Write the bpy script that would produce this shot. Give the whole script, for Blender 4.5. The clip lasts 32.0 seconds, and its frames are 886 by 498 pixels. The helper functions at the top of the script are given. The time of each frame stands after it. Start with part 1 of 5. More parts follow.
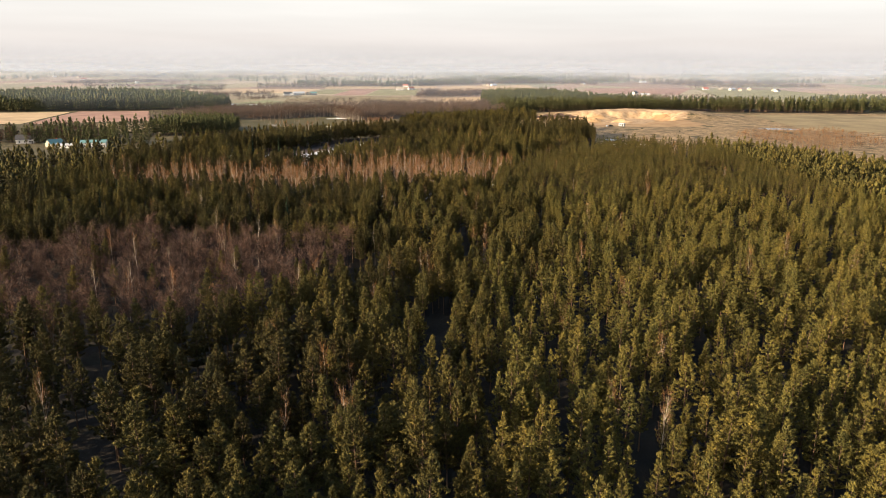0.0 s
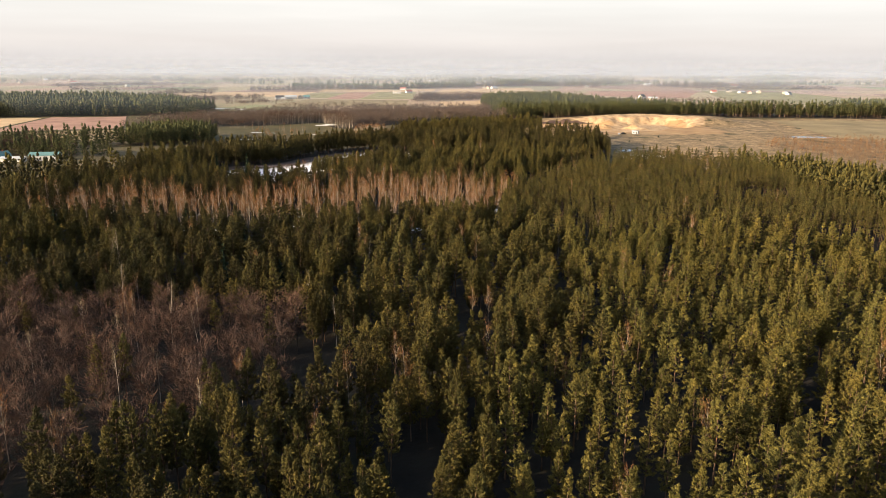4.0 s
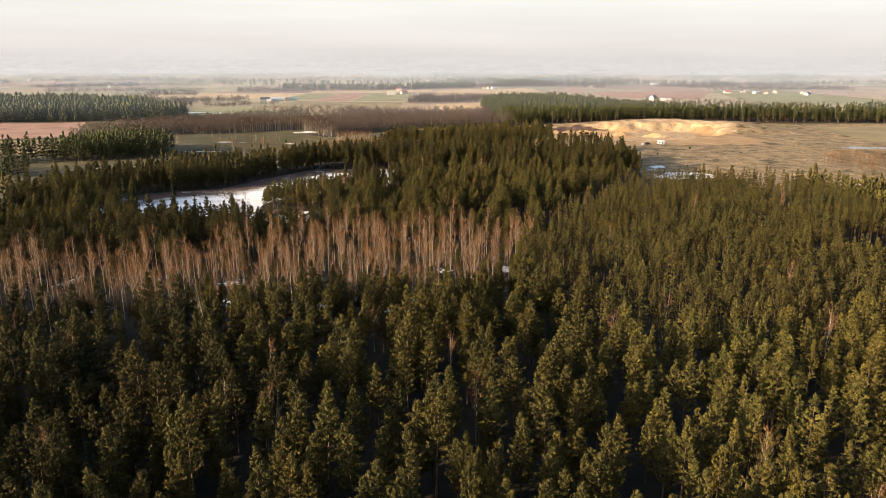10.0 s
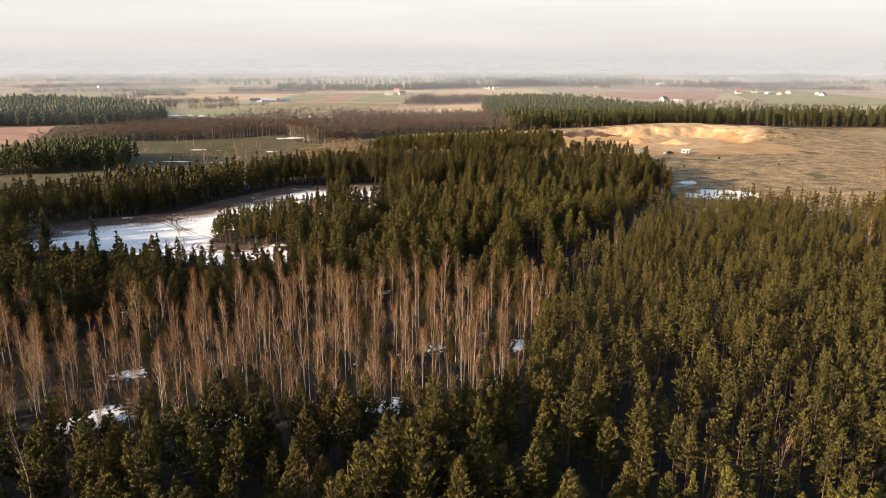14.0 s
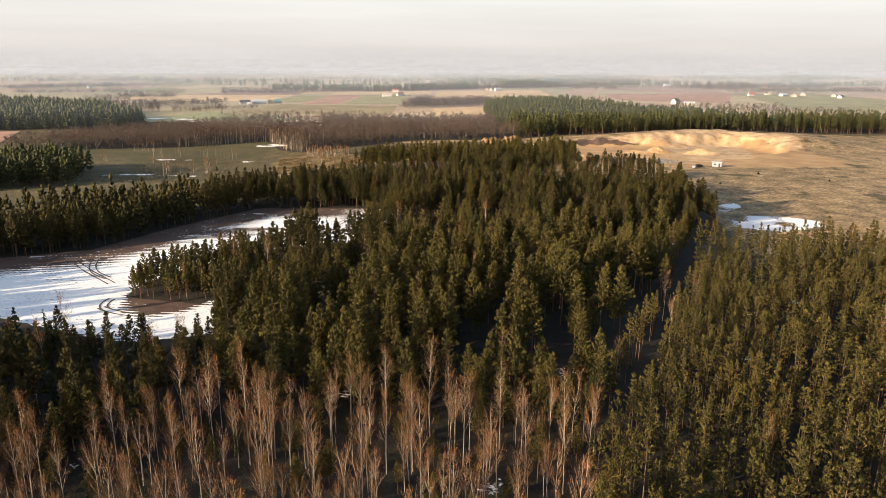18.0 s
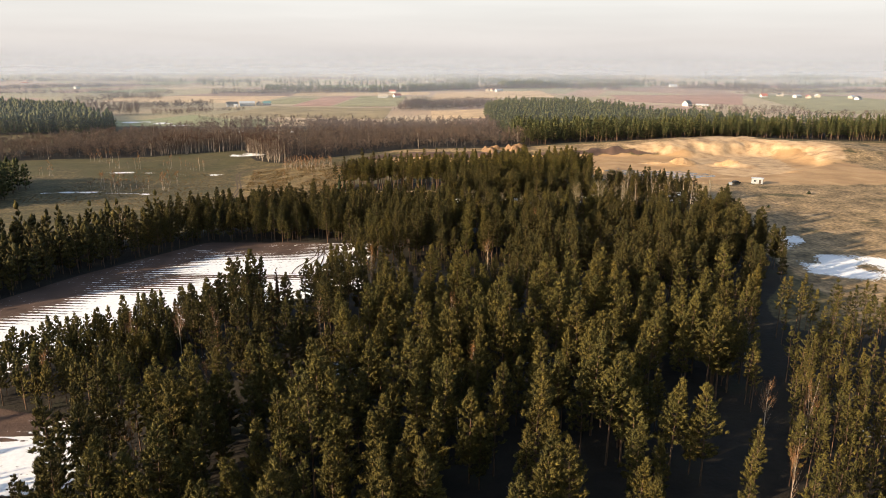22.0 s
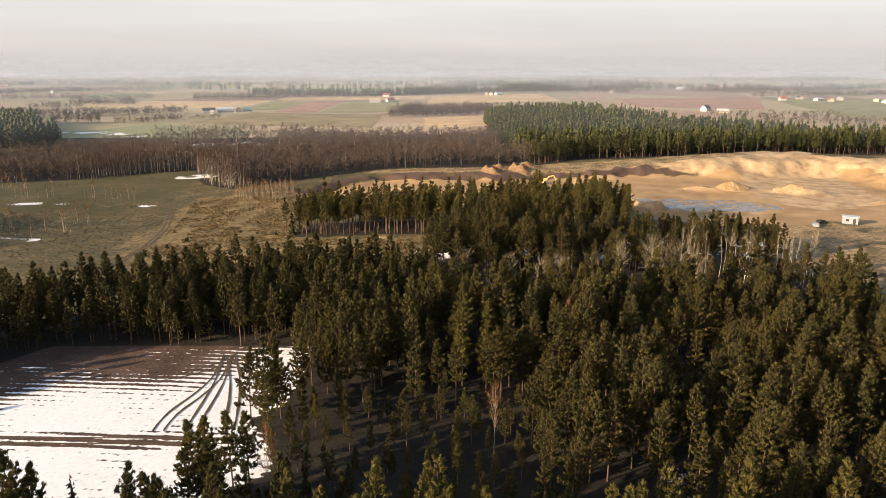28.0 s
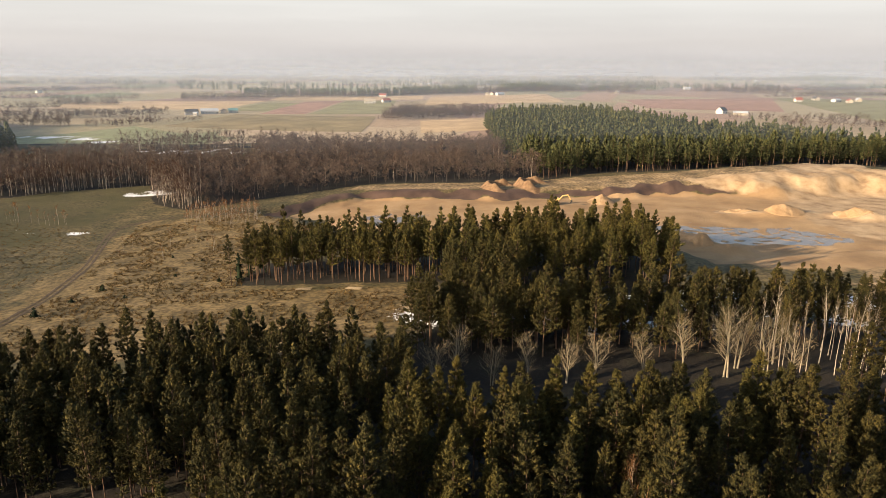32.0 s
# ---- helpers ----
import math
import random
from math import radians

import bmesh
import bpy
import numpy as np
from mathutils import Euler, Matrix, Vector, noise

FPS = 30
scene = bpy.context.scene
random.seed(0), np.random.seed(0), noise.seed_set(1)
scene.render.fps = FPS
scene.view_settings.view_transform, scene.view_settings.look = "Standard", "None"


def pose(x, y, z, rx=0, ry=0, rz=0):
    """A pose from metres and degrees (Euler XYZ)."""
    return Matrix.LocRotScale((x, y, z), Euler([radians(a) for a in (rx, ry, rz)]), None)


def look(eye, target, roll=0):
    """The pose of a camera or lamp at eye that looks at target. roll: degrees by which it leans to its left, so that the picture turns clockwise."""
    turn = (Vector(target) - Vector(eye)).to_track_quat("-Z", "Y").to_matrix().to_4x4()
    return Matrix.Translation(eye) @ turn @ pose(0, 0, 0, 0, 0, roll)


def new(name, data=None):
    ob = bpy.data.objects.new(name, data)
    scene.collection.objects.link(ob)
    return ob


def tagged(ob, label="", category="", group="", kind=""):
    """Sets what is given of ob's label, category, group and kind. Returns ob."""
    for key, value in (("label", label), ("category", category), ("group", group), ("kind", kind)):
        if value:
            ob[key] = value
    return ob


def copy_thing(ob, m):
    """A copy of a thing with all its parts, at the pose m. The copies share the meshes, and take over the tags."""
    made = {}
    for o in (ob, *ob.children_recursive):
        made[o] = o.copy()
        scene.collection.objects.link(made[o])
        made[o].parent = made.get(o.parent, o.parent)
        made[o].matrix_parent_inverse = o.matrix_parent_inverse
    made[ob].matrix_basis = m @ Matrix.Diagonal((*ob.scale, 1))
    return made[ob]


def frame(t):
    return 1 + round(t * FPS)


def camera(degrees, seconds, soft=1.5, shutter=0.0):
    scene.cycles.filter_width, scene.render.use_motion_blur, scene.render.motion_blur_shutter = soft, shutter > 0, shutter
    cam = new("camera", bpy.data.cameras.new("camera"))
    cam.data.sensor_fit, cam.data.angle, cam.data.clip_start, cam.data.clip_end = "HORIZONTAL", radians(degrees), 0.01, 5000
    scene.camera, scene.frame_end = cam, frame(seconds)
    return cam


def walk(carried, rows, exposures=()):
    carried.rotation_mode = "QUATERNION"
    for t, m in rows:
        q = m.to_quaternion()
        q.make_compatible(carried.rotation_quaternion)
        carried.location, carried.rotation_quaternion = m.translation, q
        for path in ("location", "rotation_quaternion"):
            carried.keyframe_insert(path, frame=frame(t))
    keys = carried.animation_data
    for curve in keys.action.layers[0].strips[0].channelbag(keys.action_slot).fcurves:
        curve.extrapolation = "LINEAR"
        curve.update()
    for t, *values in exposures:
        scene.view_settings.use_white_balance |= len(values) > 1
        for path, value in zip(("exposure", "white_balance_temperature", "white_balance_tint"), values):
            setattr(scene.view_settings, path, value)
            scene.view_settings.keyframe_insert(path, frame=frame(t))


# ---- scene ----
# ---- camera: a level, straight flight 60 m above the ground ----
cam = camera(65.5, 32.0, soft=0.6)
SPEED, DRIFT, SINK, EYE = 14.869, 0.04565, -0.0338, 60.0
# seconds, pitch, roll, yaw
TURNS = [
    (0.0, -15.10, -0.40, 0.00), (3.5, -14.93, -0.34, 0.01), (8.0, -14.91, -0.26, -0.04),
    (12.0, -15.03, -0.19, 0.01), (16.5, -14.98, -0.26, 0.13), (20.0, -15.00, -0.34, 0.16),
    (24.0, -14.94, -0.24, 0.14), (28.0, -14.82, -0.14, 0.10), (32.0, -14.89, -0.21, 0.10),
]
walk(cam, [(t, pose(SPEED * t * DRIFT, SPEED * t, EYE + SINK * t, 0, 0, yaw) @ pose(0, 0, 0, 90 + pitch, 0, 0) @ pose(0, 0, 0, 0, 0, -roll))
           for t, pitch, roll, yaw in TURNS], [(0.0, 1.45), (12.0, 1.40), (24.0, 1.28), (32.0, 1.20)])

# ---- world and sun ----
SUN_UP, SUN_WAY = 14.5, Vector((0.883, 0.469))  # elevation; the way the shadows fall
SUN_TURN = math.atan2(-SUN_WAY.x, -SUN_WAY.y)
world = bpy.data.worlds.new("winter_sky")
scene.world = world
world.use_nodes = True
wn, wl = world.node_tree.nodes, world.node_tree.links
wn.clear()
sky = wn.new("ShaderNodeTexSky")
sky.sky_type = "NISHITA"
sky.sun_disc = False
sky.sun_elevation, sky.sun_rotation = radians(SUN_UP), SUN_TURN
sky.dust_density, sky.air_density = 2.0, 1.0
skybg = wn.new("ShaderNodeBackground")
skybg.inputs[1].default_value = 0.11
wl.new(sky.outputs[0], skybg.inputs[0])
# milky winter haze that thins out with height
coord = wn.new("ShaderNodeTexCoord")
sep = wn.new("ShaderNodeSeparateXYZ")
wl.new(coord.outputs["Generated"], sep.inputs[0])
tone = wn.new("ShaderNodeValToRGB")
wl.new(sep.outputs[2], tone.inputs[0])
tone.color_ramp.elements[0].position, tone.color_ramp.elements[0].color = 0.0, (0.285, 0.265, 0.255, 1)
tone.color_ramp.elements[1].position, tone.color_ramp.elements[1].color = 0.09, (0.375, 0.370, 0.352, 1)
e = tone.color_ramp.elements.new(0.03)
e.color = (0.335, 0.312, 0.295, 1)
cloud = wn.new("ShaderNodeTexNoise")
cloud.inputs["Scale"].default_value = 3.0
cloud.inputs["Detail"].default_value = 5.0
stretch = wn.new("ShaderNodeMapping")
stretch.inputs["Scale"].default_value = (1, 1, 14)
wl.new(coord.outputs["Generated"], stretch.inputs[0])
wl.new(stretch.outputs[0], cloud.inputs["Vector"])
streak = wn.new("ShaderNodeMapRange")
streak.inputs[1].default_value, streak.inputs[2].default_value = 0.35, 0.7
streak.inputs[3].default_value, streak.inputs[4].default_value = 0.95, 1.03
wl.new(cloud.outputs[0], streak.inputs[0])
hazebg = wn.new("ShaderNodeBackground")
wl.new(tone.outputs[0], hazebg.inputs[0])
wl.new(streak.outputs[0], hazebg.inputs[1])
thin = wn.new("ShaderNodeMapRange")
thin.inputs[1].default_value, thin.inputs[2].default_value = 0.10, 0.34
wl.new(sep.outputs[2], thin.inputs[0])
wmix = wn.new("ShaderNodeMixShader")
wl.new(thin.outputs[0], wmix.inputs[0])
wl.new(hazebg.outputs[0], wmix.inputs[1])
wl.new(skybg.outputs[0], wmix.inputs[2])
wout = wn.new("ShaderNodeOutputWorld")
wl.new(wmix.outputs[0], wout.inputs[0])

sun = new("sun", bpy.data.lights.new("sun", "SUN"))
sun.data.energy, sun.data.angle, sun.data.color = 5.0, radians(0.6), (1.0, 0.80, 0.56)
sun.matrix_world = look((0, 0, 0), (SUN_WAY.x, SUN_WAY.y, -math.tan(radians(SUN_UP))))


# ---- materials ----
def material(name):
    m = bpy.data.materials.new(name)
    m.use_nodes = True
    nt = m.node_tree
    b = nt.nodes["Principled BSDF"]
    b.inputs["Specular IOR Level"].default_value = 0.25
    return m, nt, b


def noise_node(nt, scale, detail=4.0, vector=None, rough=0.55):
    n = nt.nodes.new("ShaderNodeTexNoise")
    n.inputs["Scale"].default_value, n.inputs["Detail"].default_value, n.inputs["Roughness"].default_value = scale, detail, rough
    if vector is None:
        vector = nt.nodes.new("ShaderNodeNewGeometry").outputs["Position"]
    nt.links.new(vector, n.inputs["Vector"])
    return n.outputs[0]


def ramp(nt, fac, *stops):
    r = nt.nodes.new("ShaderNodeValToRGB")
    while len(r.color_ramp.elements) < len(stops):
        r.color_ramp.elements.new(0.5)
    for el, (p, c) in zip(r.color_ramp.elements, stops):
        el.position, el.color = p, (*c, 1)
    nt.links.new(fac, r.inputs[0])
    return r.outputs[0]


def mix(nt, fac, a, b, kind="MIX"):
    n = nt.nodes.new("ShaderNodeMix")
    n.data_type, n.blend_type = "RGBA", kind
    for sock, v in ((n.inputs[0], fac), (n.inputs[6], a), (n.inputs[7], b)):
        if isinstance(v, (int, float)):
            sock.default_value = v
        elif isinstance(v, tuple):
            sock.default_value = (*v, 1)
        else:
            nt.links.new(v, sock)
    return n.outputs[2]


def calc(nt, op, a, b=0.0, c=0.0, clamp=False):
    n = nt.nodes.new("ShaderNodeMath")
    n.operation, n.use_clamp = op, clamp
    for sock, v in zip(n.inputs, (a, b, c)):
        if isinstance(v, (int, float)):
            sock.default_value = v
        else:
            nt.links.new(v, sock)
    return n.outputs[0]


def remap(nt, v, a, b, c=0.0, d=1.0):
    n = nt.nodes.new("ShaderNodeMapRange")
    for i, k in enumerate((a, b, c, d)):
        n.inputs[i + 1].default_value = k
    nt.links.new(v, n.inputs[0])
    return n.outputs[0]


def bump(nt, b, height, strength=0.5, distance=0.1):
    n = nt.nodes.new("ShaderNodeBump")
    n.inputs["Strength"].default_value, n.inputs["Distance"].default_value = strength, distance
    nt.links.new(height, n.inputs["Height"])
    nt.links.new(n.outputs[0], b.inputs["Normal"])


def foliage(name, dark, mid, light, stand=0.06, through_light=0.15):
    """Needles or twigs: each clump its own tone, each stand a slow drift of tone."""
    m, nt, b = material(name)
    isl = nt.nodes.new("ShaderNodeNewGeometry").outputs["Random Per Island"]
    col = ramp(nt, isl, (0.0, dark), (0.5, mid), (1.0, light))
    drift = noise_node(nt, stand, 3.0)
    col = mix(nt, remap(nt, drift, 0.35, 0.7, 0.0, 0.55), col, mix(nt, 1.0, col, (1.18, 0.97, 0.80), "MULTIPLY"))
    tree = noise_node(nt, 0.28, 1.0)
    col = mix(nt, 1.0, col, ramp(nt, tree, (0.3, (0.70, 0.74, 0.78)), (0.7, (1.22, 1.15, 1.0))), "MULTIPLY")
    grain = noise_node(nt, 5.0, 4.0, rough=0.75)
    col = mix(nt, 1.0, col, ramp(nt, grain, (0.30, (0.42, 0.46, 0.52)), (0.70, (1.35, 1.30, 1.15))), "MULTIPLY")
    nt.links.new(col, b.inputs["Base Color"])
    b.inputs["Roughness"].default_value = 0.7
    b.inputs["Specular IOR Level"].default_value = 0.12
    bump(nt, b, grain, 0.8, 0.25)
    if through_light:
        t = nt.nodes.new("ShaderNodeBsdfTranslucent")
        nt.links.new(col, t.inputs[0])
        s = nt.nodes.new("ShaderNodeMixShader")
        s.inputs[0].default_value = through_light
        nt.links.new(b.outputs[0], s.inputs[1])
        nt.links.new(t.outputs[0], s.inputs[2])
        nt.links.new(s.outputs[0], nt.nodes["Material Output"].inputs[0])
    return m


def bark(name, low, high, marks=None, scale=3.0):
    m, nt, b = material(name)
    co = nt.nodes.new("ShaderNodeTexCoord").outputs["Object"]
    mp = nt.nodes.new("ShaderNodeMapping")
    mp.inputs["Scale"].default_value = (2.5, 2.5, 0.6)
    nt.links.new(co, mp.inputs[0])
    n = noise_node(nt, scale, 5.0, mp.outputs[0])
    col = ramp(nt, n, (0.3, low), (0.7, high))
    if marks:
        k = nt.nodes.new("ShaderNodeMapping")
        k.inputs["Scale"].default_value = (0.8, 0.8, 2.5)
        nt.links.new(co, k.inputs[0])
        col = mix(nt, remap(nt, noise_node(nt, 4.0, 3.0, k.outputs[0]), 0.58, 0.66), col, marks)
    nt.links.new(col, b.inputs["Base Color"])
    b.inputs["Roughness"].default_value = 0.85
    bump(nt, b, n, 0.6, 0.03)
    return m


def plain(name, color, rough=0.7, vary=0.25, scale=1.2, metal=0.0, grain=0.02):
    m, nt, b = material(name)
    n = noise_node(nt, scale, 5.0)
    lo, hi = tuple(c * (1 - vary) for c in color), tuple(min(1, c * (1 + vary)) for c in color)
    col = mix(nt, remap(nt, noise_node(nt, scale * 9, 3.0), 0.35, 0.65, 0.0, 0.35), ramp(nt, n, (0.3, lo), (0.7, hi)), lo)
    nt.links.new(col, b.inputs["Base Color"])
    b.inputs["Roughness"].default_value, b.inputs["Metallic"].default_value = rough, metal
    bump(nt, b, n, 0.3, grain)
    return m


# three tones of pine; the two darker ones have shade painted in
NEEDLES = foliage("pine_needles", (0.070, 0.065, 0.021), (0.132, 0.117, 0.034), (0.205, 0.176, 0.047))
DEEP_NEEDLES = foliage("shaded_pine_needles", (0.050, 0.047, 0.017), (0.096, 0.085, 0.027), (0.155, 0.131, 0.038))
SHADE_NEEDLES = foliage("deep_shade_needles", (0.033, 0.033, 0.014), (0.066, 0.059, 0.021), (0.113, 0.094, 0.031))
SPRUCE = foliage("spruce_needles", (0.012, 0.022, 0.012), (0.022, 0.034, 0.016), (0.036, 0.048, 0.020))
# bluer and paler: haze of the far woods put into the needle colour
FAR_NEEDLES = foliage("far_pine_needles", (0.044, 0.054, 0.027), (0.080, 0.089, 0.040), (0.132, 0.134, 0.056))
RUSTY = foliage("dry_needles", (0.060, 0.034, 0.014), (0.115, 0.062, 0.022), (0.17, 0.095, 0.034))
BIRCH_TWIGS = foliage("birch_twigs", (0.105, 0.051, 0.023), (0.200, 0.104, 0.047), (0.34, 0.19, 0.09), through_light=0.1)
ALDER_TWIGS = foliage("alder_twigs", (0.045, 0.027, 0.022), (0.080, 0.048, 0.037), (0.125, 0.078, 0.058), through_light=0.1)
WET_ALDER_TWIGS = foliage("wet_alder_twigs", (0.056, 0.035, 0.029), (0.102, 0.064, 0.052), (0.165, 0.105, 0.083), through_light=0.1)
PURPLE_TWIGS = foliage("purple_twigs", (0.072, 0.055, 0.052), (0.125, 0.096, 0.088), (0.20, 0.155, 0.138), through_light=0.1)
WILLOW_TWIGS = foliage("willow_twigs", (0.12, 0.095, 0.06), (0.21, 0.165, 0.10), (0.30, 0.24, 0.145), through_light=0.1)
PINE_BARK = bark("pine_bark", (0.055, 0.037, 0.025), (0.15, 0.088, 0.052))
BIRCH_BARK = bark("birch_bark", (0.25, 0.20, 0.15), (0.48, 0.40, 0.315), (0.05, 0.045, 0.04))
ALDER_BARK = bark("alder_bark", (0.05, 0.040, 0.034), (0.13, 0.10, 0.082))
# darker bark for the near alder stand
DARK_ALDER_BARK = bark("dark_alder_bark", (0.022, 0.017, 0.014), (0.070, 0.052, 0.042))
WILLOW_BARK = bark("willow_bark", (0.16, 0.13, 0.085), (0.34, 0.28, 0.19))


# ---- plan ----
def smooth(a, b, v):
    u = np.clip((v - a) / (b - a), 0, 1)
    return u * u * (3 - 2 * u)


def inside(poly, x, y):
    x, y = np.asarray(x, float), np.asarray(y, float)
    odd = np.zeros(x.shape, bool)
    for (x1, y1), (x2, y2) in zip(poly, poly[1:] + poly[:1]):
        if y1 != y2:
            odd ^= ((y1 > y) != (y2 > y)) & (x < (x2 - x1) * (y - y1) / (y2 - y1) + x1)
    return odd


def line_gap(line, x, y):
    """Distance of points from an open line."""
    x, y = np.asarray(x, float), np.asarray(y, float)
    d = np.full(x.shape, 1e9)
    for (x1, y1), (x2, y2) in zip(line, line[1:]):
        ux, uy = x2 - x1, y2 - y1
        s = np.clip(((x - x1) * ux + (y - y1) * uy) / (ux * ux + uy * uy), 0, 1)
        d = np.minimum(d, np.hypot(x - x1 - s * ux, y - y1 - s * uy))
    return d


def signed(poly, x, y):
    """Distance from the outline, positive inside."""
    d = line_gap(poly + poly[:1], x, y)
    return np.where(inside(poly, x, y), d, -d)


SNOW_FIELD = [(-142, 452), (-132, 474), (-105, 487), (-91, 519), (-67, 557), (-10, 557), (-9, 541), (-10, 530), (-15, 524), (-9, 516), (-7, 508), (-16, 500), (-34, 494), (-40, 485), (-48, 479),
              (-63, 467), (-71, 453), (-73, 440), (-48, 434), (-42, 428), (-39, 414), (-58, 409), (-76, 415), (-101, 426), (-138, 424)]
BIRCH_STAND = [(-150, 300), (-114, 297), (-86, 290), (-64, 293), (-42, 301), (-17, 306), (12, 307), (21, 316), (30, 340), (37, 366), (12, 374), (-30, 373), (-44, 356),
               (-70, 342), (-96, 336), (-150, 338)]
ALDER_PATCH = [(-130, 134), (-88, 132), (-58, 138), (-42, 150), (-25, 178), (-24, 198), (-37, 212), (-63, 213), (-94, 207), (-130, 196)]
DARK_GAP = [(-5, 118), (-1, 120), (3, 142), (1, 158), (-5, 154), (-3, 138)]
CLEARING = [(14, 575), (30, 573), (75, 572), (112, 573), (116, 586), (60, 586), (16, 588)]
QUARRY = [(-54, 772), (-38, 795), (-19, 812), (20, 816), (47, 822), (76, 826), (106, 842), (147, 838), (215, 856), (290, 858), (345, 760), (330, 560), (215, 545),
          (140, 500), (118, 512), (122, 572), (128, 640), (100, 676), (92, 700), (20, 706), (-30, 740)]
PIT = [(-54, 772), (-38, 795), (-19, 808), (20, 806), (47, 800), (80, 804), (135, 806), (172, 800), (225, 812), (258, 790), (245, 745), (205, 705), (160, 690), (104, 676),
       (92, 700), (20, 706), (-30, 740)]
MAIN_PINES = [(-330, 20), (330, 20), (300, 250), (235, 385), (214, 440), (184, 472), (150, 475), (118, 477), (100, 474), (95, 484), (98, 496), (116, 520), (122, 575), (128, 612), (118, 628),
              (90, 626), (76, 640), (90, 668), (86, 690), (60, 700), (30, 694), (20, 684), (-34, 686), (-40, 662), (20, 660), (22, 632), (12, 612), (8, 600), (-6, 607), (-36, 598),
              (-57, 590), (-100, 562), (-150, 530), (-172, 470), (-190, 420), (-240, 385), (-330, 375)]
MEADOW_WAY = [(-86, 600), (-87, 634), (-88, 655), (-95, 691), (-108, 731), (-112, 750), (-100, 764), (-60, 770)]
LEFT_COPSE = [(-262, 600), (-232, 596), (-186, 628), (-200, 684), (-250, 694)]
ALDER_FRONT = [(-330, 760), (-191, 802), (-174, 819), (-133, 834), (-114, 791), (-93, 778), (-65, 798), (-21, 828), (40, 828), (72, 836), (76, 872), (20, 900), (-70, 930), (-105, 940),
               (-222, 950), (-270, 900)]
ALDER_BACK = [(-228, 985), (-120, 1004), (-105, 940), (20, 900), (60, 905), (62, 985), (-14, 1000), (-96, 1015), (-179, 1022), (-205, 1010)]
PINE_WOOD = [(74, 832), (106, 850), (147, 846), (215, 862), (300, 872), (520, 860), (520, 915), (300, 928), (274, 984), (219, 1070), (219, 1150), (178, 1230), (94, 1250), (60, 1150), (58, 1010), (66, 900)]


def terrain(x, y):
    x, y = np.asarray(x, float), np.asarray(y, float)
    z = 3.5 * np.tanh(x / 160) * smooth(400, 700, y) - 4 * np.exp(-((x + 110) / 80) ** 2 - ((y - 720) / 80) ** 2)
    z = z + 0.35 * np.sin(x / 23 + 1.1) * np.sin(y / 31)
    near = (x > -150) & (x < 420) & (y > 560) & (y < 960)
    if near.any():
        xs, ys = x[near], y[near]
        d = signed(PIT, xs, ys)
        w = np.array([9 * noise.noise(Vector((a / 26, c / 26, 1.7))) + 4.5 * noise.noise(Vector((a / 9, c / 9, 4.2))) + 2 * noise.noise(Vector((a / 4, c / 4, 7.7))) for a, c in zip(xs, ys)])
        edge = d + w
        north = smooth(735, 775, ys) * smooth(30, 150, xs)
        east = smooth(120, 200, xs)
        add = -3.2 * smooth(-4, 9, edge)
        # terraced rim of the pit, higher and steeper to the east
        add += north * (0.6 + 3.0 * east) * smooth(16, -2, edge) * smooth(-75, -20, edge)
        add += north * (1.0 + 1.6 * east) * smooth(6, -14, edge) * smooth(-70, -30, edge)
        # pushed-up ridges of sand on the floor
        ridge = line_gap([(140, 764), (158, 758), (178, 757), (200, 746)], xs, ys)
        add += 2.4 * np.exp(-(ridge / 4.5) ** 2) * (0.8 + 0.12 * w)
        low = line_gap([(96, 724), (104, 708), (122, 698)], xs, ys)
        add += 2.6 * np.exp(-(low / 2.6) ** 2) * (0.85 + 0.08 * w)
        rough = np.array([noise.noise(Vector((p / 7.5, c / 7.5, 2.2))) + 0.6 * noise.noise(Vector((p / 3.8, c / 3.8, 5.2))) for p, c in zip(xs, ys)])
        add += 1.5 * rough * north * smooth(-34, -6, edge) * smooth(8, 0, edge)
        add += 0.05 * w * smooth(-30, 0, edge)
        z = z.copy()
        z[near] += add
    return z


def high(x, y):
    return float(terrain(np.array([x]), np.array([y]))[0])


def mesh_from(name, v, faces, mats, index=None, flat=True):
    """A mesh from arrays of corners and triangles (or quads)."""
    me = bpy.data.meshes.new(name)
    v, faces = np.asarray(v, np.float32), np.asarray(faces, np.int32)
    n, k = faces.shape
    me.vertices.add(len(v))
    me.vertices.foreach_set("co", v.ravel())
    me.loops.add(n * k)
    me.loops.foreach_set("vertex_index", faces.ravel())
    me.polygons.add(n)
    me.polygons.foreach_set("loop_start", np.arange(0, n * k, k, dtype=np.int32))
    for m in mats:
        me.materials.append(m)
    if index is not None:
        me.polygons.foreach_set("material_index", np.asarray(index, np.int32))
    me.polygons.foreach_set("use_smooth", np.full(n, not flat))
    me.update(calc_edges=True)
    return me


def part(name, bm, mat, parent, label=""):
    me = bpy.data.meshes.new(name)
    bm.to_mesh(me)
    bm.free()
    me.materials.append(mat)
    ob = new(name, me)
    ob.parent = parent
    return tagged(ob, label)


# ---- ground: one sheet to the horizon ----
def ground_lines(fine, *coarse):
    out = list(np.arange(*fine))
    for stop, step in coarse:
        while out[-1] < stop:
            out.append(out[-1] + step)
    return out


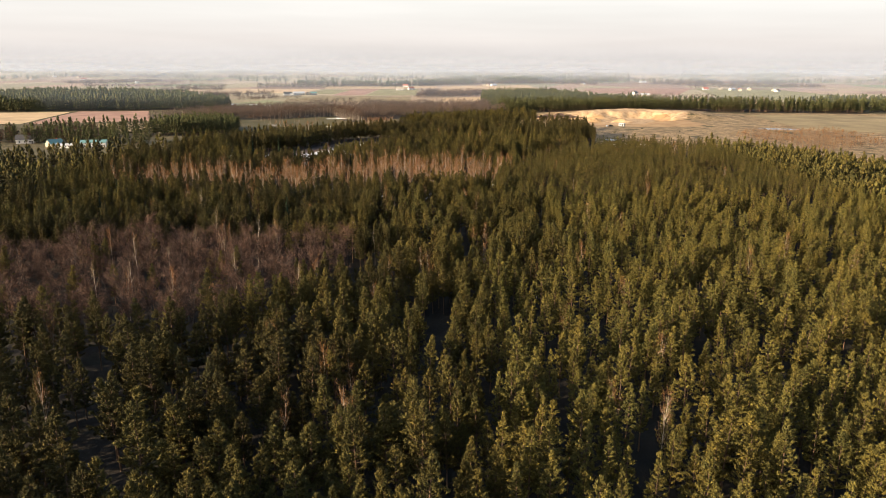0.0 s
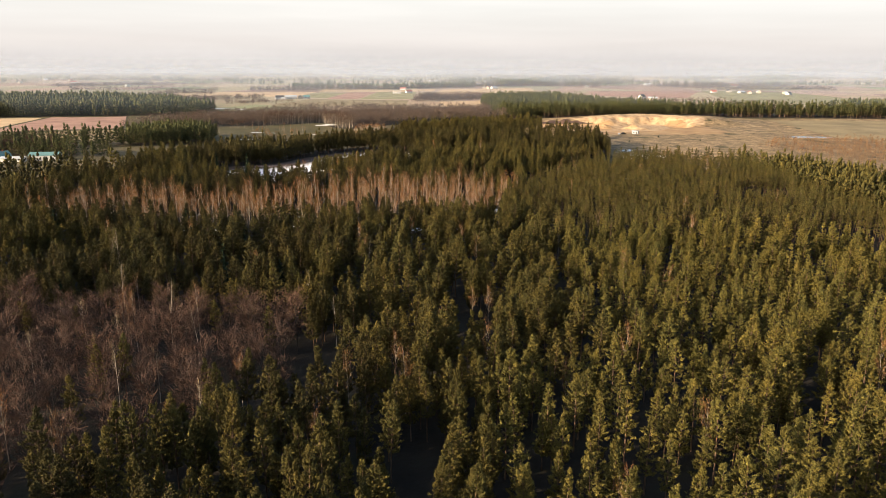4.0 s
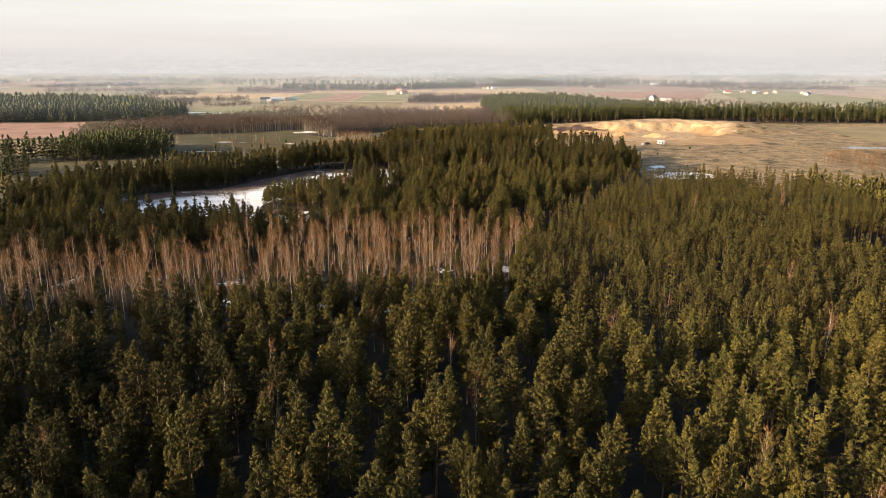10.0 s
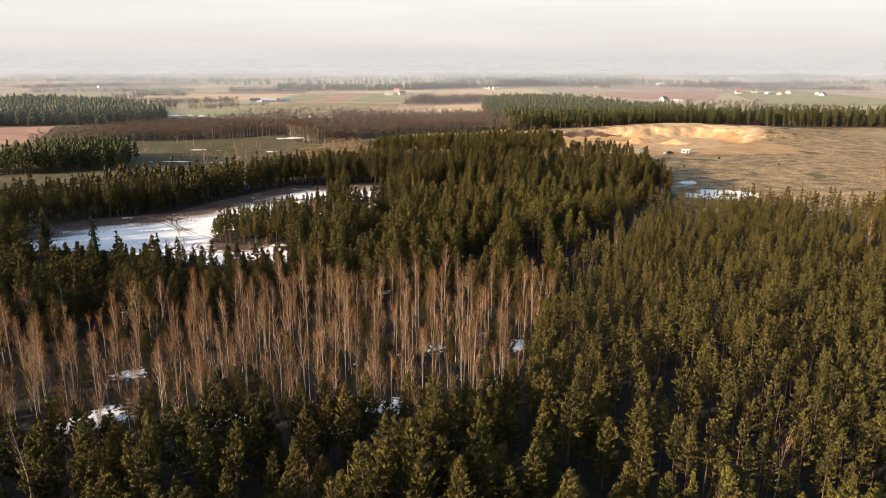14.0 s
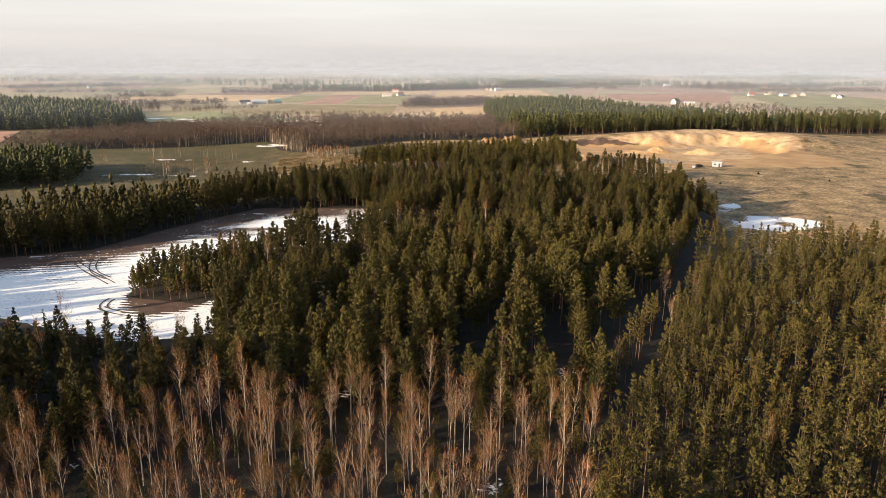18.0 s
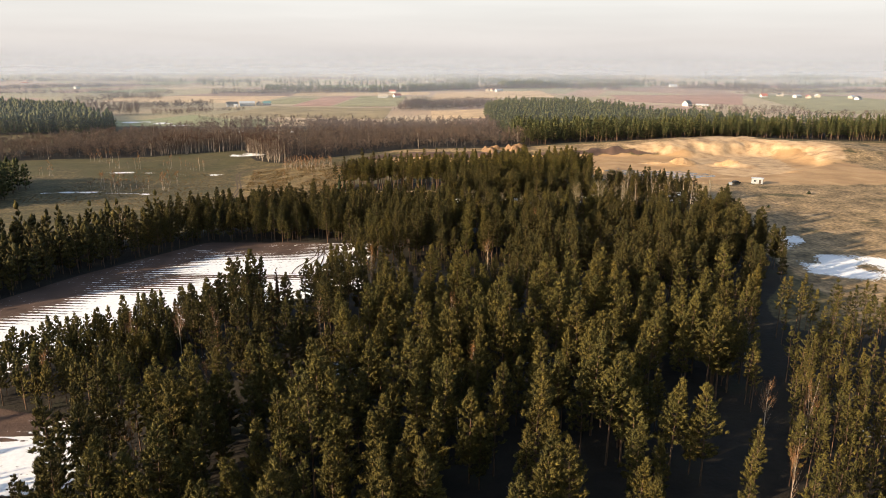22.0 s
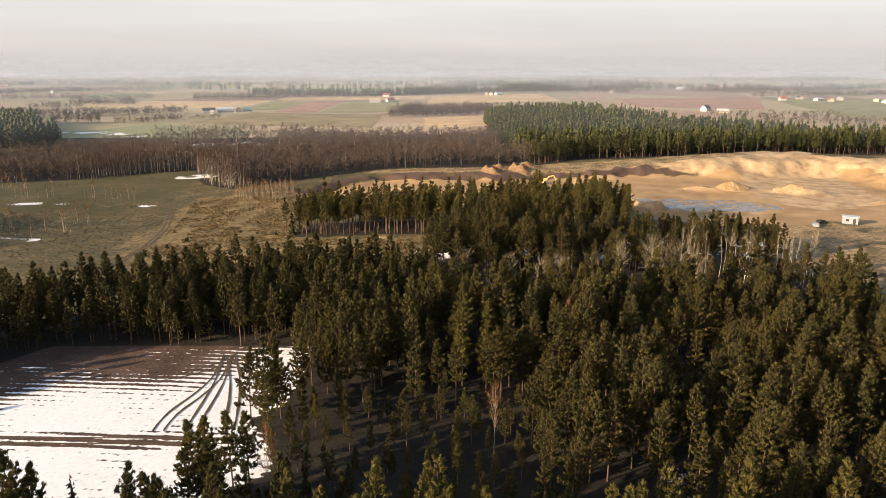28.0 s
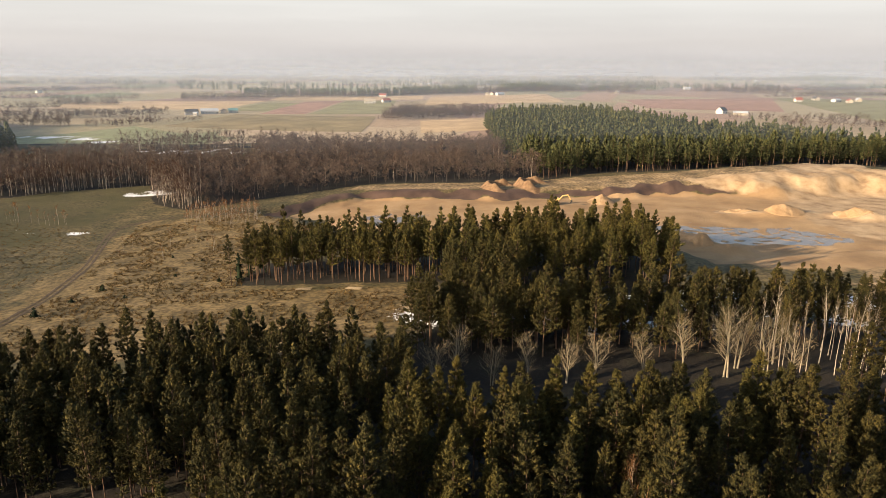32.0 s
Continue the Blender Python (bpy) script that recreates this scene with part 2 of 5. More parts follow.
gy = np.array([-400, -200, -60] + ground_lines((0, 390, 4.0), (600, 1.7), (860, 2.5), (960, 5), (1300, 12), (2000, 40), (4990, 150)))
gx = ground_lines((0, 142, 1.7), (260, 3.0), (420, 8), (900, 30), (4990, 150))
gx = np.array([-v for v in gx[:0:-1]] + gx)
GX, GY = np.meshgrid(gx, gy)
GZ = terrain(GX.ravel(), GY.ravel())
cols = len(gx)
quad = (np.arange(len(gy) - 1)[:, None] * cols + np.arange(cols - 1)[None, :]).ravel()
quads = np.stack([quad, quad + 1, quad + cols + 1, quad + cols], 1)


def cover(name, values):
    a = ground_mesh.attributes.new(name, "FLOAT", "POINT")
    a.data.foreach_set("value", np.asarray(values, np.float32))


m, nt, b = material("ground_cover")
geo = nt.nodes.new("ShaderNodeNewGeometry").outputs["Position"]


def attr(name):
    n = nt.nodes.new("ShaderNodeAttribute")
    n.attribute_name = name
    return n.outputs["Fac"]


n_big, n_mid, n_fine = noise_node(nt, 0.012, 5.0), noise_node(nt, 0.12, 6.0), noise_node(nt, 1.3, 6.0)
# litter kept near black: the shade under the trees is put into its colour
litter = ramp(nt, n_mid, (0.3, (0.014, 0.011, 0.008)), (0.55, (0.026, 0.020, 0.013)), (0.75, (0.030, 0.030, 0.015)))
grass = ramp(nt, n_mid, (0.28, (0.056, 0.048, 0.019)), (0.5, (0.086, 0.068, 0.030)), (0.72, (0.14, 0.10, 0.046)))
green = ramp(nt, n_mid, (0.3, (0.050, 0.044, 0.015)), (0.7, (0.088, 0.073, 0.028)))
tuft = ramp(nt, noise_node(nt, 0.75, 4.0), (0.38, (0.66, 0.64, 0.60)), (0.5, (1.05, 1.05, 1.05)), (0.62, (1.5, 1.45, 1.35)))
straw = ramp(nt, n_mid, (0.3, (0.085, 0.060, 0.024)), (0.5, (0.145, 0.100, 0.042)), (0.75, (0.22, 0.152, 0.069)))
straw, grass = mix(nt, 1.0, straw, tuft, "MULTIPLY"), mix(nt, 1.0, grass, tuft, "MULTIPLY")
heath = mix(nt, 1.0, ramp(nt, n_mid, (0.3, (0.105, 0.072, 0.037)), (0.45, (0.185, 0.128, 0.066)), (0.6, (0.27, 0.185, 0.098)), (0.75, (0.36, 0.25, 0.14))), tuft, "MULTIPLY")
soil = ramp(nt, n_mid, (0.3, (0.060, 0.036, 0.026)), (0.7, (0.115, 0.070, 0.050)))
sand = ramp(nt, noise_node(nt, 0.07, 7.0), (0.25, (0.22, 0.130, 0.062)), (0.5, (0.35, 0.218, 0.106)), (0.72, (0.46, 0.30, 0.155)))
sand = mix(nt, remap(nt, n_fine, 0.35, 0.7, 0.0, 0.3), sand, (0.30, 0.17, 0.08))
pale = ramp(nt, noise_node(nt, 0.16, 6.0), (0.32, (0.26, 0.165, 0.09)), (0.5, (0.40, 0.27, 0.15)), (0.7, (0.52, 0.365, 0.215)))
# open farmland far off: parcels of plough, stubble and winter corn
vor = nt.nodes.new("ShaderNodeTexVoronoi")
vor.distance, vor.inputs["Scale"].default_value = "CHEBYCHEV", 0.0062
turn = nt.nodes.new("ShaderNodeMapping")
turn.inputs["Rotation"].default_value, turn.inputs["Scale"].default_value = (0, 0, 0.5), (1, 0.55, 0)
nt.links.new(geo, turn.inputs[0])
nt.links.new(turn.outputs[0], vor.inputs["Vector"])
cell = nt.nodes.new("ShaderNodeSeparateColor")
nt.links.new(vor.outputs["Color"], cell.inputs[0])
farm = ramp(nt, cell.outputs[0], (0.0, (0.26, 0.165, 0.12)), (0.3, (0.38, 0.25, 0.17)), (0.5, (0.30, 0.25, 0.14)), (0.7, (0.42, 0.31, 0.20)), (0.86, (0.22, 0.23, 0.115)), (1.0, (0.38, 0.26, 0.19)))
farm = mix(nt, 1.0, farm, ramp(nt, n_mid, (0.3, (0.82, 0.82, 0.82)), (0.7, (1.15, 1.15, 1.15))), "MULTIPLY")


def blend(base, layer, name, rough=0.9):
    """Lay a cover over the base where its mask says so, with a ragged edge."""
    a = calc(nt, "ADD", attr(name), calc(nt, "MULTIPLY", calc(nt, "SUBTRACT", n_mid, 0.5), rough))
    return mix(nt, remap(nt, a, 0.42, 0.58), base, layer)


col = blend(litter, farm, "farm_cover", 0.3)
col = blend(col, grass, "grass_cover")
col = blend(col, green, "green_cover")
col = blend(col, straw, "straw_cover")
col = blend(col, heath, "heath_cover")
col = blend(col, soil, "soil_cover", 0.4)
col = blend(col, sand, "sand_cover", 0.7)
col = blend(col, pale, "pale_cover", 0.8)
furrow = nt.nodes.new("ShaderNodeTexWave")
furrow.wave_type, furrow.bands_direction = "BANDS", "Y"
furrow.inputs["Scale"].default_value, furrow.inputs["Distortion"].default_value = 0.17, 1.6
furrow.inputs["Detail"].default_value, furrow.inputs["Detail Scale"].default_value = 4.0, 0.7
fturn = nt.nodes.new("ShaderNodeMapping")
fturn.inputs["Rotation"].default_value = (0, 0, 0.06)
nt.links.new(geo, fturn.inputs[0])
nt.links.new(fturn.outputs[0], furrow.inputs["Vector"])
melt = calc(nt, "MULTIPLY", calc(nt, "SUBTRACT", furrow.outputs["Fac"], 0.5), attr("furrow_cover"))
snow_at = calc(nt, "ADD", attr("snow_cover"), calc(nt, "MULTIPLY", melt, 0.55))
snow_at = calc(nt, "ADD", snow_at, calc(nt, "MULTIPLY", calc(nt, "SUBTRACT", n_fine, 0.5), 0.75))
snow_at = calc(nt, "ADD", snow_at, calc(nt, "MULTIPLY", calc(nt, "SUBTRACT", n_mid, 0.5), 0.55))
snow_fac = remap(nt, snow_at, 0.47, 0.56)
col = mix(nt, snow_fac, col, ramp(nt, n_fine, (0.3, (0.70, 0.69, 0.69)), (0.7, (0.84, 0.825, 0.81))))
track = calc(nt, "ADD", attr("track_cover"), calc(nt, "MULTIPLY", calc(nt, "SUBTRACT", n_fine, 0.5), 0.5))
col = mix(nt, remap(nt, track, 0.42, 0.6), col, soil)
wet = calc(nt, "ADD", attr("water_cover"), calc(nt, "MULTIPLY", calc(nt, "SUBTRACT", noise_node(nt, 0.22, 5.0), 0.5), 1.6))
wet_fac = remap(nt, wet, 0.50, 0.56)
col = mix(nt, wet_fac, col, (0.17, 0.145, 0.13))
nt.links.new(col, b.inputs["Base Color"])
nt.links.new(remap(nt, wet_fac, 0, 1, 0.9, 0.22), b.inputs["Roughness"])
hgt = calc(nt, "ADD", calc(nt, "MULTIPLY", n_mid, 1.6), calc(nt, "MULTIPLY", n_fine, 0.55))
hgt = calc(nt, "MULTIPLY", hgt, calc(nt, "SUBTRACT", 1.0, calc(nt, "MAXIMUM", wet_fac, calc(nt, "MULTIPLY", snow_fac, 0.8))))
bump(nt, b, hgt, 0.6, 0.45)
GROUND = m

ground_mesh = mesh_from("ground", np.stack([GX.ravel(), GY.ravel(), GZ], 1), quads, [GROUND], flat=False)
px, py = GX.ravel(), GY.ravel()
soft = lambda poly, w=6.0: smooth(-w, w, signed(poly, px, py))
spots = np.array([noise.noise(Vector((x * 0.045, y * 0.045, 3.1))) for x, y in zip(px, py)])
blobs = np.array([noise.noise(Vector((x * 0.11, y * 0.11, 9.7))) for x, y in zip(px, py)])
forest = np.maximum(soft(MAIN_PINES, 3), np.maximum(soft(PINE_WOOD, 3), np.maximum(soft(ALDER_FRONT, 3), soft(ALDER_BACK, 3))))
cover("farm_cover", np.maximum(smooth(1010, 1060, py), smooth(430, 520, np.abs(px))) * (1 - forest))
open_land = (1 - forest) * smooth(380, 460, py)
cover("grass_cover", open_land * (1 - smooth(1000, 1060, py)))
moss = soft([(247, 802), (233, 737), (254, 735), (312, 770), (342, 856), (272, 858)], 8) * (0.6 + 0.7 * blobs) + smooth(-0.05, 0.3, spots) * soft([(150, 640), (150, 560), (200, 470), (420, 420), (440, 700), (260, 700)], 15) * 0.7
cover("green_cover", open_land * np.maximum(moss, smooth(-95, -140, px) * smooth(700, 740, py) * smooth(1000, 940, py) * smooth(-340, -300, px) * (0.62 + 0.5 * spots)))
cover("straw_cover", open_land * (0.15 + 0.75 * np.maximum(soft([(-88, 606), (-40, 612), (14, 622), (16, 655), (-36, 658), (-36, 690), (-30, 740), (-60, 770), (-104, 756), (-104, 720)], 15), 0)))
bank_top = soft([(-30, 812), (60, 806), (170, 800), (230, 815), (250, 852), (150, 842), (76, 836), (-20, 826)], 6) * 0.8
cover("heath_cover", open_land * np.maximum(bank_top, (0.75 + 0.5 * spots) * soft([(118, 630), (112, 490), (120, 440), (200, 400), (520, 300), (560, 860), (290, 858), (258, 800), (245, 745), (205, 705), (150, 690)], 10)))
face = smooth(6, 2, np.abs(signed(PIT, px, py) - 1 + 5 * blobs)) * smooth(175, 150, px) * smooth(755, 770, py)
cover("sand_cover", (1 - 0.85 * face) * np.maximum(soft(QUARRY, 24) * smooth(0.5, 0.7, soft(QUARRY, 24) + 0.5 * spots), 0) * (0.86 + 0.3 * spots) * (0.14 + 0.86 * np.maximum(soft(PIT, 10), smooth(62, 30, np.abs(py - 712)) * smooth(280, 235, px))))
pale_at = smooth(16, 2, np.abs(signed(PIT, px, py) + 6)) * smooth(120, 165, px) * smooth(735, 760, py)
pale_at = np.maximum(pale_at, smooth(7, 2, line_gap([(140, 764), (158, 758), (178, 757), (200, 746)], px, py)) * 0.8)
pale_at = np.maximum(pale_at, soft([(181, 804), (166, 738), (188, 694), (220, 718), (234, 780), (244, 850), (218, 856)], 9) * (0.85 + 0.4 * blobs))
cover("pale_cover", pale_at)
brown = np.maximum(smooth(27, 11, line_gap([(-142, 452), (-132, 474), (-105, 487), (-91, 519), (-67, 557), (-40, 557)], px, py)), smooth(14, 10, np.hypot(px + 60, (py - 446) * 0.6)))
brown = np.maximum(brown, smooth(3, 1, line_gap([(-110, 512), (-73, 516), (-46, 517), (-20, 517)], px, py)) * 0.8)
brown = np.maximum(brown, smooth(16, 6, np.hypot((px + 78) * 0.5, py - 512)) * 0.8)
brown = np.maximum(brown, soft([(-100, 560), (-80, 540), (-44, 544), (-33, 543), (-29, 549), (-29, 560)], 2.5))
field = soft(SNOW_FIELD, 1.5)
cover("soil_cover", np.maximum(field, face))
under = forest * (1 - 0.5 * smooth(545, 560, py)) * smooth(300, 330, py) * smooth(0.35, 0.65, blobs + 0.4 * spots) * 0.45
under = np.maximum(under, soft(BIRCH_STAND, 6) * (0.12 + 0.8 * blobs))
under = np.maximum(under, smooth(14, 6, np.hypot(px - 15, (py - 638) * 0.6)) * (0.45 + 0.6 * blobs))
under = np.maximum(under, np.maximum(soft([(124, 534), (139, 546), (162, 533), (157, 521), (132, 511), (120, 518)], 5) * (0.62 + 0.5 * blobs), soft([(122, 550), (130, 562), (142, 569), (140, 556), (128, 546)], 3) * (0.5 + 0.5 * blobs)))
under = np.maximum(under, smooth(22, 12, line_gap([(45, 634), (115, 636)], px, py)) * (0.40 + 0.6 * blobs))
under = np.maximum(under, smooth(5, 2, np.minimum(line_gap([(-190, 735), (-160, 744), (-118, 741)], px, py), line_gap([(-185, 668), (-160, 672), (-136, 668)], px, py))) * (0.45 + 0.8 * blobs))
under = np.maximum(under, smooth(9, 5, line_gap([(-131, 812), (-118, 816)], px, py)) * (0.55 + 0.5 * blobs))
under = np.maximum(under, soft([(-225, 968), (-110, 962), (-60, 972), (-66, 990), (-120, 1000), (-204, 1000)], 10) * (0.5 + 0.7 * blobs))
under = np.maximum(under, smooth(20, 8, line_gap([(-400, 1085), (-300, 1090), (-262, 1050)], px, py)) * (0.5 + 0.7 * blobs))
cover("snow_cover", np.maximum(under, field * (0.88 - 0.75 * brown + 0.1 * spots)))
cover("furrow_cover", field)
tr = np.zeros(len(px))
tr = np.maximum(tr, smooth(4, 1, line_gap([(285, 853), (255, 780), (224, 693), (215, 660)], px, py)) * 0.25)
cover("track_cover", tr)
water = np.maximum(soft([(-16, 774), (16, 766), (12, 744), (-12, 744)], 7) * 0.62, soft([(110, 742), (158, 738), (172, 712), (150, 702), (112, 708)], 9) * 0.62)
water = np.maximum(water, np.maximum(smooth(7, 2, line_gap([(98, 735), (112, 732)], px, py)), smooth(11, 4, line_gap([(298, 645), (322, 643)], px, py))) * 0.75)
cover("water_cover", water)
tagged(new("ground", ground_mesh), "winter ground with litter, dry grass, sand and patches of old snow", "ground", kind="structure")


# ---- trees: templates as arrays of corners and triangles, one unit = one metre ----
class Shape:
    """Collects corners, triangles and material slots."""

    def __init__(self):
        self.v, self.f, self.m, self.n = [], [], [], 0

    def add(self, v, f, mat):
        v, f = np.asarray(v, float), np.asarray(f, int)
        self.v.append(v)
        self.f.append(f + self.n)
        self.m.append(np.full(len(f), mat))
        self.n += len(v)

    def tube(self, points, radii, sides, mat):
        points, radii = np.asarray(points, float), np.asarray(radii, float)
        ang = np.arange(sides) * 2 * math.pi / sides
        way = points[-1] - points[0]
        way = way / np.linalg.norm(way)
        u = np.cross(way, (0.31, 0.9, 0.2) if abs(way[2]) > 0.6 else (0, 0, 1))
        u /= np.linalg.norm(u)
        w = np.cross(way, u)
        ring = np.cos(ang)[:, None] * u + np.sin(ang)[:, None] * w
        v = (points[:, None, :] + radii[:, None, None] * ring[None]).reshape(-1, 3)
        f = []
        for i in range(len(points) - 1):
            for j in range(sides):
                a, b2 = i * sides + j, i * sides + (j + 1) % sides
                f += [(a, b2, b2 + sides), (a, b2 + sides, a + sides)]
        self.add(v, f, mat)

    def blades(self, roots, tips, widths, mat, rng):
        """Thin pointed triangles from roots to tips."""
        roots, tips = np.asarray(roots, float), np.asarray(tips, float)
        side = np.cross(tips - roots, rng.normal(size=roots.shape))
        side /= np.linalg.norm(side, axis=1)[:, None] + 1e-9
        side *= np.asarray(widths)[:, None] / 2
        v = np.stack([roots - side, roots + side, tips], 1).reshape(-1, 3)
        self.add(v, np.arange(len(v)).reshape(-1, 3), mat)

    def arrays(self):
        return np.concatenate(self.v), np.concatenate(self.f), np.concatenate(self.m)


def pine_shape(rng, height, wide, whorls, arms, shoots, needles, size, bare=0.36, sides=5, core=0.11, fat=0.2, spread=0.34):
    """A Scots pine: a straight trunk, whorls of rising boughs, and bushy shoots of needles along the outer half of every bough."""
    s = Shape()
    bend = rng.normal(0, 0.3, 2)
    axis = lambda t: np.stack([bend[0] * t * t, bend[1] * t * t, height * t], -1)
    s.tube(axis(np.array([0, 0.35, 0.7, 0.97])), 0.0085 * height * np.array([1.25, 0.85, 0.5, 0.12]), sides, 0)
    lean, fall = rng.uniform(0, 6.28), rng.uniform(0.75, 1.1)
    centre, along = [], []
    for i in range(whorls):
        u = (i + rng.uniform(-0.25, 0.25)) / (whorls - 0.4)
        u = min(max(u, 0.0), 0.97)
        t = bare + (1 - bare) * u
        n = max(3, int(round(arms * (1 - 0.4 * u))))
        spin = rng.uniform(0, 6.28)
        level = rng.uniform(0.82, 1.12)
        for k in range(n):
            a = spin + 6.2832 * k / n + rng.normal(0, 0.25)
            shape = min(1.0, 0.62 + 1.9 * u) * max(0.03, 1 - u) ** fall * 1.12
            reach = wide * shape * level * rng.uniform(0.6, 1.15) * (1 + 0.16 * math.cos(a - lean))
            if u < 0.22 and rng.uniform() < 0.25:
                continue
            rise = 0.12 + 0.75 * u + rng.normal(0, 0.08)
            foot = axis(np.array([t]))[0]
            side = np.array([-math.sin(a), math.cos(a), 0.0])
            out = np.array([math.cos(a), math.sin(a), 0.0])
            tip = foot + out * reach + (0, 0, reach * (rise + 0.22))
            if sides > 3:
                s.tube([foot, foot + out * reach * 0.55 + (0, 0, reach * rise * 0.5), tip], [0.012 + 0.0022 * height * (1 - u), 0.02, 0.006], 3, 0)
            m = max(1 if shoots < 1.5 else 2, int(round(shoots * (0.35 + 0.65 * reach / wide))))
            q = np.sqrt(rng.uniform(0.10, 1.0, m))
            q[0] = 1.0
            c = foot + out * (reach * q)[:, None] + np.stack([0 * q, 0 * q, reach * (rise * q + 0.22 * q * q)], 1)
            c = c + side * (rng.normal(0, 0.26, m) * (0.25 + reach * 0.6))[:, None] + rng.normal(0, 0.09, (m, 3))
            centre.append(c)
            along.append(np.tile(out * (0.85 - 0.45 * u) + (0, 0, 0.75), (m, 1)) + side * rng.normal(0, 0.35, m)[:, None] + rng.normal(0, 0.14, (m, 3)))
    lead = 5
    centre.append(axis(1 - 0.06 * rng.uniform(0, 1, lead)) + rng.normal(0, 0.07, (lead, 3)))
    along.append(np.tile([(0.0, 0.0, 1.0)], (lead, 1)) + rng.normal(0, 0.2, (lead, 3)))
    c, out = np.concatenate(centre), np.concatenate(along)
    out /= np.linalg.norm(out, axis=1)[:, None]
    k = len(c)
    if core:
        side = np.cross(out, rng.normal(size=out.shape))
        side /= np.linalg.norm(side, axis=1)[:, None]
        other = np.cross(out, side)
        turn4 = np.arange(4) * math.pi / 2
        rad = core * rng.uniform(0.7, 1.35, k)
        ring = side[:, None] * np.cos(turn4)[None, :, None] + other[:, None] * np.sin(turn4)[None, :, None]
        ring = c[:, None] + ring * (rad[:, None] * rng.uniform(0.6, 1.4, (k, 4)))[:, :, None]
        tip = c + out * (rad * rng.uniform(1.6, 2.6, k))[:, None]
        foot = c - out * (rad * 2.4)[:, None]
        v = np.concatenate([ring, tip[:, None], foot[:, None]], 1).reshape(-1, 3)
        one = np.array([(j, (j + 1) % 4, 4) for j in range(4)] + [((j + 1) % 4, j, 5) for j in range(4)])
        s.add(v, (one[None] + 6 * np.arange(k)[:, None, None]).reshape(-1, 3), 1)
    if needles:
        c = np.repeat(c, needles, 0)
        way = np.repeat(out, needles, 0) + rng.normal(0, spread, (len(c), 3))
        way /= np.linalg.norm(way, axis=1)[:, None]
        ln = size * rng.uniform(0.6, 1.35, len(c))
        root = c + rng.normal(0, 0.22 * size, c.shape) - way * (0.35 * ln)[:, None]
        s.blades(root, root + way * ln[:, None], fat * ln, 1, rng)
    return s.arrays()


def spruce_shape(rng, height, wide, tufts, needles, size):
    """A spruce: a narrow cone of drooping boughs."""
    s = Shape()
    s.tube([(0, 0, 0), (0, 0, height * 0.6), (0, 0, height)], [0.011 * height, 0.007 * height, 0.01], 5, 0)
    t = 0.06 + 0.93 * rng.uniform(0, 1, tufts) ** 1.25
    a = rng.uniform(0, 6.2832, tufts)
    r = wide * (1 - t) ** 0.9 * np.sqrt(rng.uniform(0.2, 1, tufts)) + 0.08
    c = np.stack([r * np.cos(a), r * np.sin(a), height * t - 0.25 * r], 1)
    out = np.stack([np.cos(a), np.sin(a), np.full(tufts, -0.25)], 1)
    c = np.repeat(c, needles, 0)
    way = np.repeat(out, needles, 0) + rng.normal(0, 0.45, (tufts * needles, 3))
    way[: needles * 3] = (0, 0, 1)
    way /= np.linalg.norm(way, axis=1)[:, None]
    ln = size * rng.uniform(0.7, 1.3, len(c))
    s.blades(c - way * (0.4 * ln)[:, None], c + way * (0.6 * ln)[:, None], 0.5 * ln, 1, rng)
    k = 6
    ang = np.arange(k) * 6.2832 / k
    v = np.concatenate([np.stack([0.5 * wide * np.cos(ang), 0.5 * wide * np.sin(ang), np.full(k, 0.12 * height)], 1), [(0, 0, 0.93 * height)]])
    s.add(v, [(j, (j + 1) % k, k) for j in range(k)], 1)
    return s.arrays()


